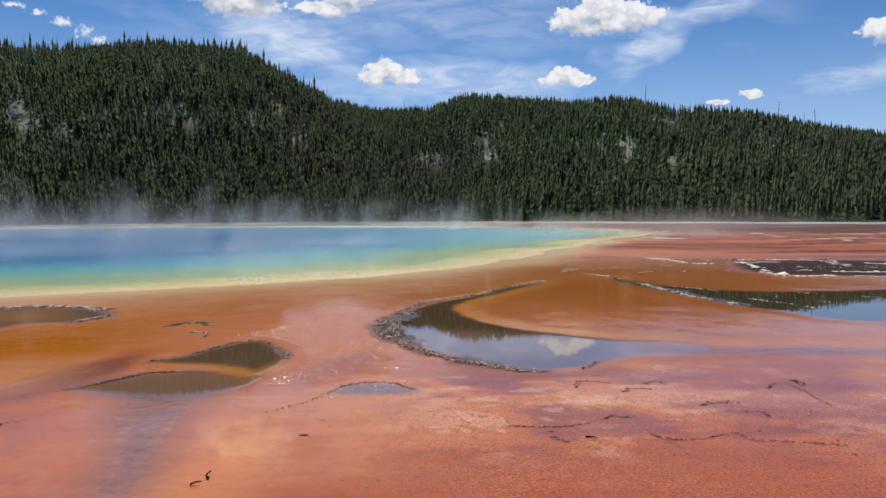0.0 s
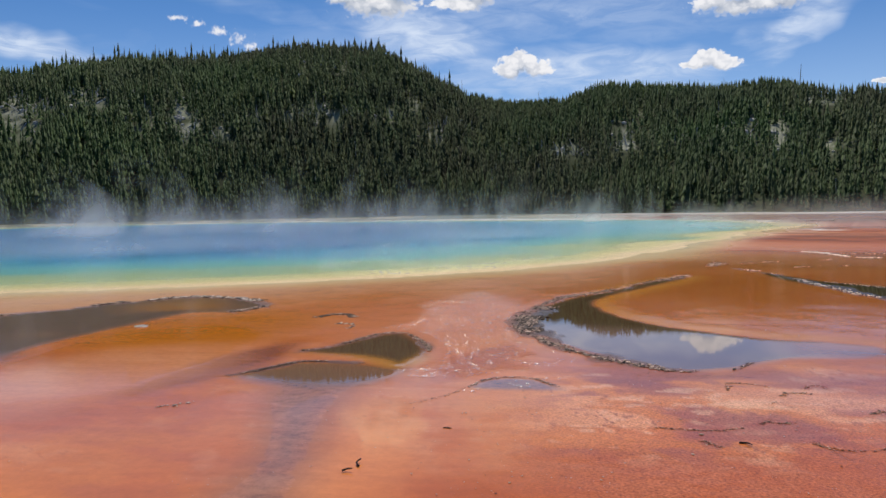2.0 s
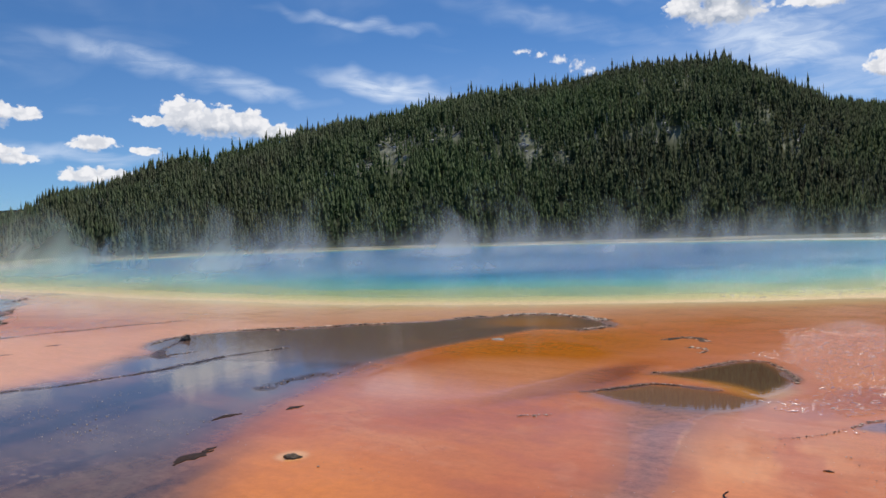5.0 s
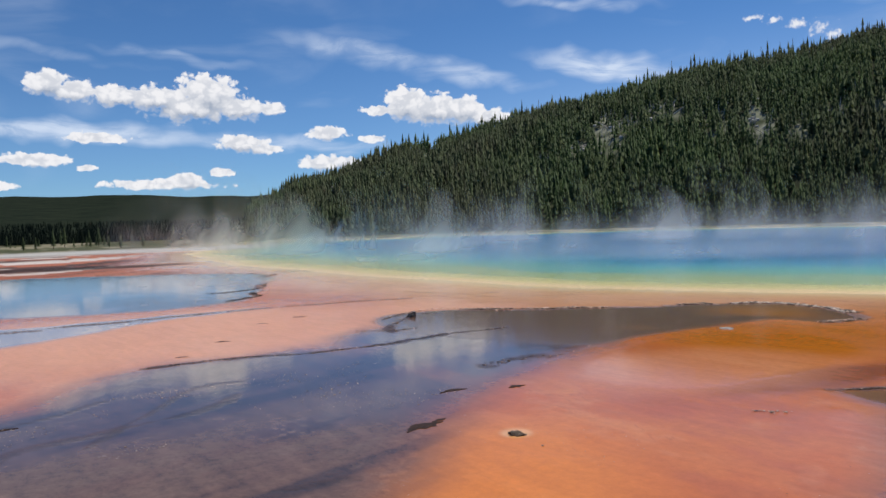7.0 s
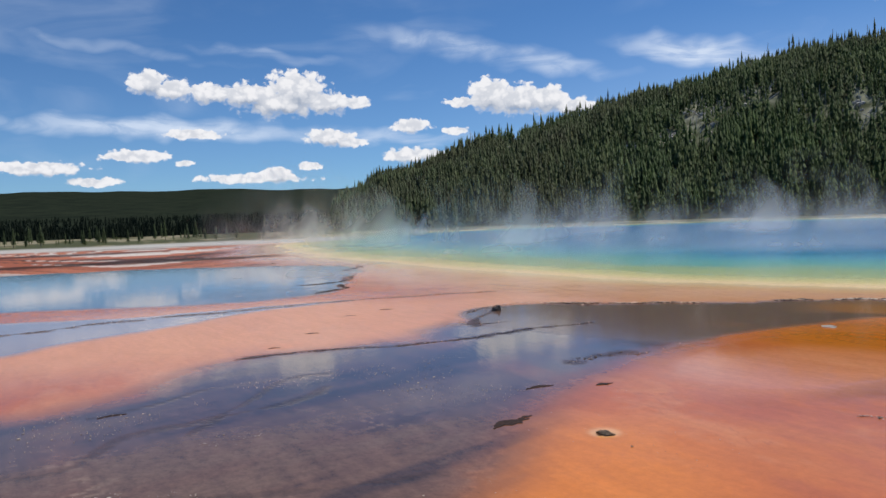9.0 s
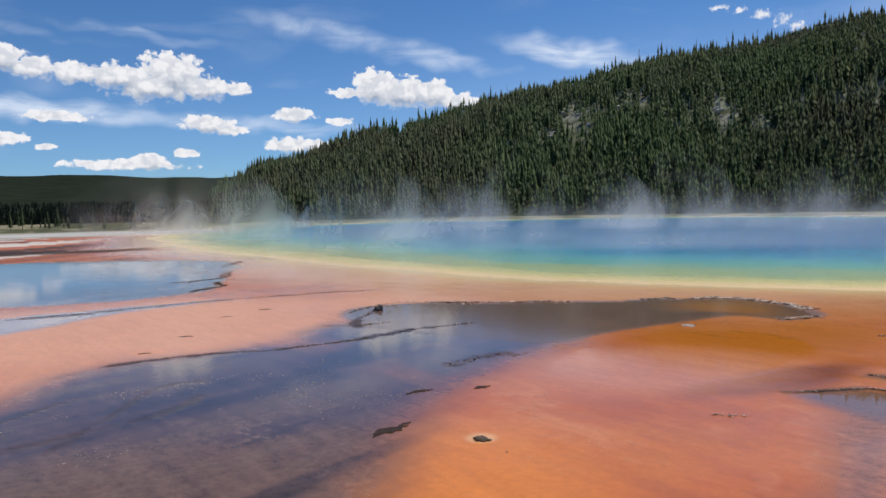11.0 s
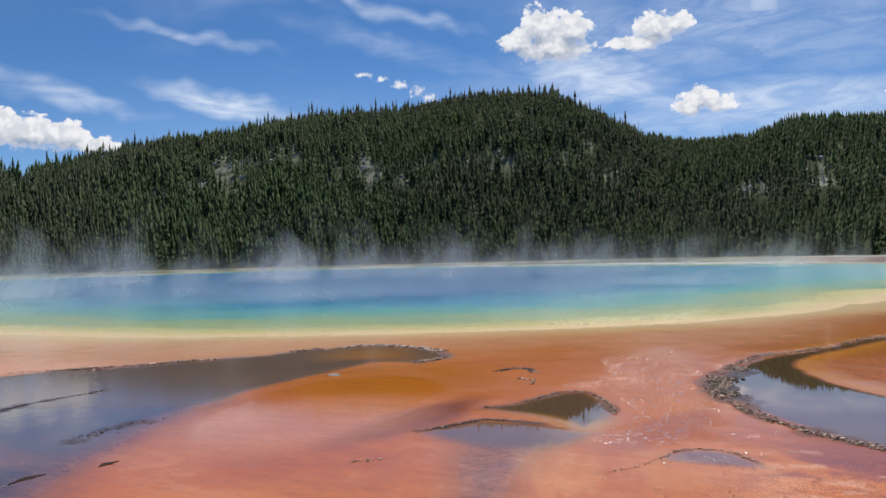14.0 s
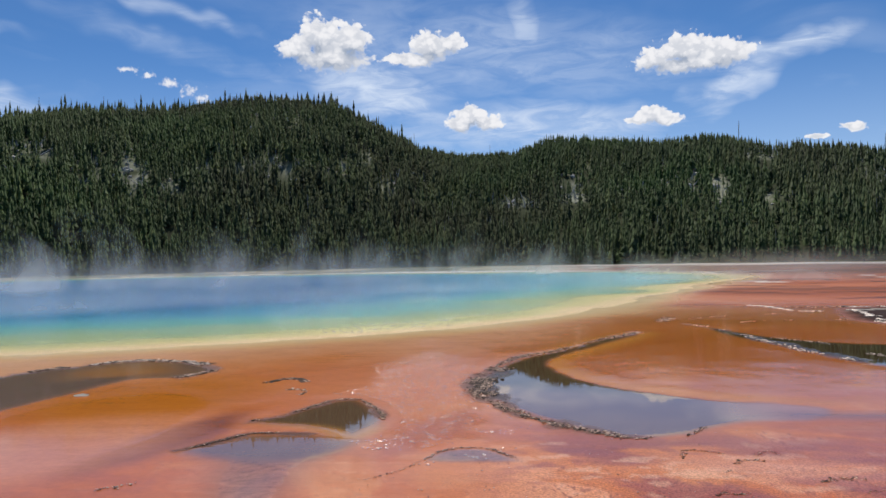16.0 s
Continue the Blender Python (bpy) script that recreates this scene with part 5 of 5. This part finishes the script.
crust_band("crust_rim", [(-14.26, 7.6), (-13.57, 8.2), (-13.4, 9.6)], 160, 0.04, 0.022, 0.85, "dark crust line across the inlet", (1.0, 0.82, 0.7), -0.2)
crust_band("crust_rim", CRACK_ONE, 300, 0.026, 0.013, 0.55, "dark crusted crack in pink mat", (1.0, 0.55, 0.40), -0.5)
crust_band("crust_rim", CRACK_TWO, 260, 0.022, 0.012, 0.55, "dark crusted crack in pink mat", (1.0, 0.55, 0.40), -0.5)
crust_band("crust_rim", [(1.65, 9.0), (1.75, 9.35), (2.0, 9.3), (2.35, 9.1)], 130, 0.04, 0.020, 0.65, "small crust ring on pink mat", (1.0, 0.62, 0.46))
crust_band("crust_rim", [(4.5, 9.4), (4.55, 9.0), (4.9, 8.75)], 110, 0.04, 0.022, 0.8, "dark crust line on pink mat", (1.0, 0.62, 0.46))
crust_band("crust_rim", [(2.9, 8.1), (3.15, 8.3), (3.4, 8.25)], 80, 0.06, 0.020, 0.6, "scatter of crust on pink mat", (1.0, 0.62, 0.46))
crust_band("crust_rim", [(2.25, 8.75), (2.35, 8.95), (2.6, 8.9)], 80, 0.05, 0.020, 0.6, "scatter of crust on pink mat", (1.0, 0.62, 0.46))
crust_band("crust_rim", [(-5.5, 14.3), (-5.3, 14.7), (-4.95, 14.75), (-4.7, 14.4)], 460, 0.09, 0.050, 0.8, "small ring of crusted stones on orange mat", (1.0, 0.66, 0.48), -1.0)
crust_band("crust_rim", [(-4.75, 13.5), (-4.4, 13.4), (-4.3, 13.0)], 60, 0.08, 0.040, 0.4, "few crusted stones on orange mat", (1.0, 0.8, 0.66), -0.9)
crust_band("crust_rim", [(-4.9, 7.5), (-4.5, 7.8), (-4.25, 8.3)], 50, 0.05, 0.022, 0.1, "few pale flakes on orange mat", (1.0, 0.80, 0.64))


def flecks():
    """Pale and dark specks strewn over the near mats."""
    q = np.random.default_rng(77)
    n = 4600
    r, a = 3.5 + 15 * q.random(n) ** 1.4, np.radians(q.uniform(-34, 70, n))
    x, y = -np.sin(a) * r, np.cos(a) * r
    k = fbm(x, y, 2.5, 3, 91) > np.where(x < -1.5, 0.5, -0.1)
    for outline in (POOL_COMMA, POOL_LOBE, POOL_STEP, POOL_LONG, STREAM):
        k &= away(outline, x, y, True, 5.0) > 0.1
    x, y = x[k], y[k]
    s = 0.011 * q.lognormal(0, 0.5, len(x)) * np.where(x < -1.5, 0.6, 1)
    bright = np.where(q.random(len(x)) < 0.15, q.uniform(0.05, 0.15, len(x)), q.uniform(0.3, 0.65, len(x)))
    scatter("mat_flecks", [rock_shape(60, 0.4), rock_shape(61, 0.4)], np.c_[x, y, np.full(len(x), 0.010)], s * 0.6, s, MAT_CRUST, "tiny pale and dark crumbs on the mats", "mineral crumbs",
            bright[:, None] * np.array([1.0, 0.76, 0.58]))


flecks()


def stream_crumbs():
    """Pale crumbs caught in the shallow end of the stream."""
    q = np.random.default_rng(78)
    n = 9000
    x, y = q.uniform(-11, -4, n), q.uniform(-0.5, 6.0, n)
    k = (away(STREAM, x, y, True, 5.0) < -0.3) & (fbm(x, y, 1.6, 3, 93) > 0.15)
    x, y = x[k], y[k]
    s = 0.009 * q.lognormal(0, 0.5, len(x))
    scatter("stream_crumbs", [rock_shape(62, 0.4), rock_shape(63, 0.4)], np.c_[x, y, np.full(len(x), 0.004)], s * 0.6, s, MAT_CRUST, "pale mineral crumbs in the shallow brown stream", "mineral crumbs",
            q.uniform(0.3, 0.8, len(x))[:, None] * np.array([1.0, 0.86, 0.74]))


stream_crumbs()


def stone(name, x, y, size, squash, mat, label, turn=0.0, stretch=1.0):
    """A weathered stone lying on the mat."""
    bm = bmesh.new()
    bmesh.ops.create_icosphere(bm, subdivisions=3, radius=0.5)
    for v in bm.verts:
        k = 1 + 0.6 * noise.noise(v.co * 2.4 + Vector((x, y, 0))) + 0.3 * noise.noise(v.co * 6 + Vector((y, x, 3)))
        v.co = Vector((v.co.x * stretch, v.co.y, max(v.co.z, -0.25) * squash)) * k
    me = bpy.data.meshes.new(name)
    bm.to_mesh(me)
    bm.free()
    me.materials.append(mat)
    ob = tagged(new(name, me), label, "stone")
    ob.matrix_world = pose(x, y, 0.08 * size * squash, 0, 0, turn) @ Matrix.Scale(size, 4)
    return ob


stone("stone", -15.25, 9.84, 0.21, 0.95, MAT_ROCK, "round black stone standing in shallow water", 20, 1.1)
stone("stone", -6.0, 4.9, 0.125, 0.5, MAT_STONE, "small flat brown stone on bright orange mat", 40, 1.35)
stone("stone", -8.6, 12.95, 0.16, 0.35, MAT_BOULDER, "small pale stone on orange mat", 10, 1.6)


def mat_scrap(x, y, long, wide, turn):
    """A dark curled scrap of dried mat."""
    bm = bmesh.new()
    q = random.Random(int(x * 100))
    rows = []
    for i in range(13):
        u = i / 12
        w = wide * 1.5 * math.sin(math.pi * min(max(u, 0.03), 0.97)) ** 0.8 * q.uniform(0.25, 1.2)
        mid = 0.10 * long * math.sin(u * 4.0) + q.uniform(-0.15, 0.15) * wide
        rows.append([bm.verts.new(((u - 0.5) * long, mid + w * (v - 0.5), 0.004 + 0.003 * math.sin(math.pi * v) * q.uniform(0.0, 1.2))) for v in (0, 0.25, 0.5, 0.75, 1)])
    for a, b in zip(rows, rows[1:]):
        for k in range(4):
            bm.faces.new((a[k], b[k], b[k + 1], a[k + 1]))
    ext = bmesh.ops.extrude_face_region(bm, geom=bm.faces[:])
    for v in ext["geom"]:
        if isinstance(v, bmesh.types.BMVert):
            v.co.z -= 0.004
    bmesh.ops.recalc_face_normals(bm, faces=bm.faces[:])
    me = bpy.data.meshes.new("mat_scrap")
    bm.to_mesh(me)
    bm.free()
    me.materials.append(MAT_TWIG)
    ob = tagged(new("mat_scrap", me), "dark curled scrap of dried mat", "mat scrap")
    ob.matrix_world = pose(x, y, 0.001, 0, 0, turn)


mat_scrap(-6.92, 4.35, 0.56, 0.13, 104)
mat_scrap(-7.02, 4.62, 0.22, 0.06, 112)
mat_scrap(-8.1, 5.65, 0.44, 0.075, 92)
mat_scrap(-7.7, 6.45, 0.28, 0.08, 90)
mat_scrap(-16.98, 6.65, 0.30, 0.10, 80)
mat_scrap(-17.5, 7.9, 0.34, 0.10, 80)
mat_scrap(-14.9, 4.94, 0.30, 0.07, 75)
mat_scrap(-13.65, 3.74, 0.22, 0.06, 80)
mat_scrap(-10.15, 0.6, 0.34, 0.05, 100)
mat_scrap(-1.40, 7.15, 0.09, 0.035, 10)


def twig(x, y, long, turn):
    """A short crooked twig."""
    bm = bmesh.new()
    rings = []
    for i in range(6):
        u = i / 5
        r = 0.011 * (1 - 0.5 * u)
        cx, cy = (u - 0.5) * long, 0.2 * long * math.sin(u * 3.4)
        rings.append([bm.verts.new((cx, cy + r * math.cos(a), 0.012 + 0.02 * u + r * math.sin(a))) for a in (0, 1.257, 2.513, 3.77, 5.027)])
    for a, b in zip(rings, rings[1:]):
        for k in range(5):
            bm.faces.new((a[k], b[k], b[(k + 1) % 5], a[(k + 1) % 5]))
    bm.faces.new(rings[0][::-1])
    bm.faces.new(rings[-1])
    me = bpy.data.meshes.new("twig")
    bm.to_mesh(me)
    bm.free()
    me.materials.append(MAT_TWIG)
    ob = tagged(new("twig", me), "short dark twig lying on wet mat", "twig", "twigs on the mat")
    ob.matrix_world = pose(x, y, 0, 0, 0, turn)


twig(-1.98, 6.02, 0.12, 100)
twig(-2.03, 5.83, 0.09, 15)
twig(1.42, 6.95, 0.14, -50)


def wavelets(name, n, seed, xs, ys, inside, size, label):
    """Short steep ripple crests where shallow water runs fast."""
    q = np.random.default_rng(seed)
    x, y = q.uniform(*xs, n), q.uniform(*ys, n)
    k = inside(x, y)
    x, y = x[k], y[k]
    bm = bmesh.new()
    bmesh.ops.create_icosphere(bm, subdivisions=2, radius=0.5)
    v = np.array([p.co[:] for p in bm.verts])
    f = np.array([[p.index for p in t.verts] for t in bm.faces])
    bm.free()
    shapes = [(v * np.array([a, b, 1.0]), f) for a, b in ((1.0, 0.6), (1.3, 0.5), (0.8, 0.8))]
    wide = size * q.lognormal(0, 0.35, len(x))
    scatter(name, shapes, np.c_[x, y, np.full(len(x), 0.004)], wide * 0.5, wide, MAT_WAVELET, label, "ripples", smooth=True)


def on_brook(x, y):
    q = np.hypot((x + 1.9 + 0.13 * (y - 13)) / 1.6, (y - 13.4) / 4.9)
    return (q + 0.3 * fbm(x, y, 1.2, 3, 94) < 0.85) & (away(POOL_COMMA, x, y, True, 5.0) > 0.35) & (away(POOL_LOBE, x, y, True, 5.0) > 0.3)


def on_spring(x, y):
    az = np.degrees(np.arctan2(-x, y))
    return (away(SPRING, x, y, True, 60.0) < -0.6) & (fbm(x, y, 5, 3, 95) > -0.1) & (np.abs(az - 12) < 7 + 6 * fbm(x, y, 9, 2, 96))


wavelets("ripples_brook", 7500, 79, (-4.5, 0.6), (8.5, 18.5), on_brook, 0.033, "small sunlit ripples on shallow running water")
wavelets("ripples_spring", 5200, 80, (-16, 3), (22, 46), on_spring, 0.075, "small sunlit ripples on the hot spring")


# ---------------------------------------------------------------- steam
def steam_wisp(x, y, wide, tall, turn, strength, seed):
    """A thin drifting curtain of vapour rising off the water."""
    q = np.random.default_rng(seed)
    nu, nv = 48, 16
    u, v = np.meshgrid(np.linspace(0, 1, nu), np.linspace(0, 1, nv))
    px = (u - 0.5) * wide + 0.35 * tall * v ** 1.4
    py = wide * 0.04 * fbm(u * 1.5 + seed, 0 * v, 1.0, 1, seed) + 0.12 * tall * v
    pz = v * tall
    ends = np.clip(np.minimum(u, 1 - u) * 3.0, 0, 1)
    crest = 0.78 + 0.3 * fbm(u * wide, 0 * u, 22.0, 2, seed + 3)  # plumes of uneven height
    rise_in = np.clip(v * 7, 0, 1) if tall < 4.6 else np.clip(v * 12 + 0.2, 0, 1)
    fade = rise_in * (ends * ends * (3 - 2 * ends)) * np.clip(1 - v / np.clip(crest, 0.3, 1.0), 0, 1) ** 1.1 * strength
    i, j = np.meshgrid(np.arange(nv - 1), np.arange(nu - 1), indexing="ij")
    quads = np.stack([i * nu + j, i * nu + j + 1, (i + 1) * nu + j + 1, (i + 1) * nu + j], -1).reshape(-1, 4)
    me = mesh_of("steam_wisp", np.stack([px, py, pz], -1).reshape(-1, 3), quads, MAT_STEAM, {"fade": fade.ravel(), "even": np.full(fade.size, 0.7 if tall < 4.6 else 0.0), "height": v.ravel()}, True)
    ob = tagged(new("steam_wisp", me), "thin white steam drifting over the hot water", "steam", "steam over the spring", "stuff")
    ob.matrix_world = pose(x, y, 0.02, 0, 0, turn)


for k, (az, r, wide, tall, strength) in enumerate(((61, 60, 40, 9.0, 0.75), (45, 78, 52, 8.0, 0.45), (27, 100, 64, 8.0, 0.27), (9, 104, 50, 7.0, 0.34), (-4, 88, 34, 4.8, 0.45),
                                                   (50, 38, 46, 3.4, 0.46), (24, 44, 46, 3.4, 0.30), (2, 48, 30, 2.6, 0.32), (68, 96, 40, 11.0, 0.8), (-13, 62, 32, 2.8, 0.62),
                                                   (62, 28, 30, 2.2, 0.42), (18, 76, 64, 4.4, 0.30), (20, 64, 20, 7.5, 0.36), (50, 52, 20, 7.5, 0.55), (33, 70, 22, 9.0, 0.5),
                                                   (-22, 96, 30, 3.6, 0.4))):
    steam_wisp(-math.sin(math.radians(az)) * r, math.cos(math.radians(az)) * r, wide, tall, az + (-1) ** k * 8, strength, 7 + k)
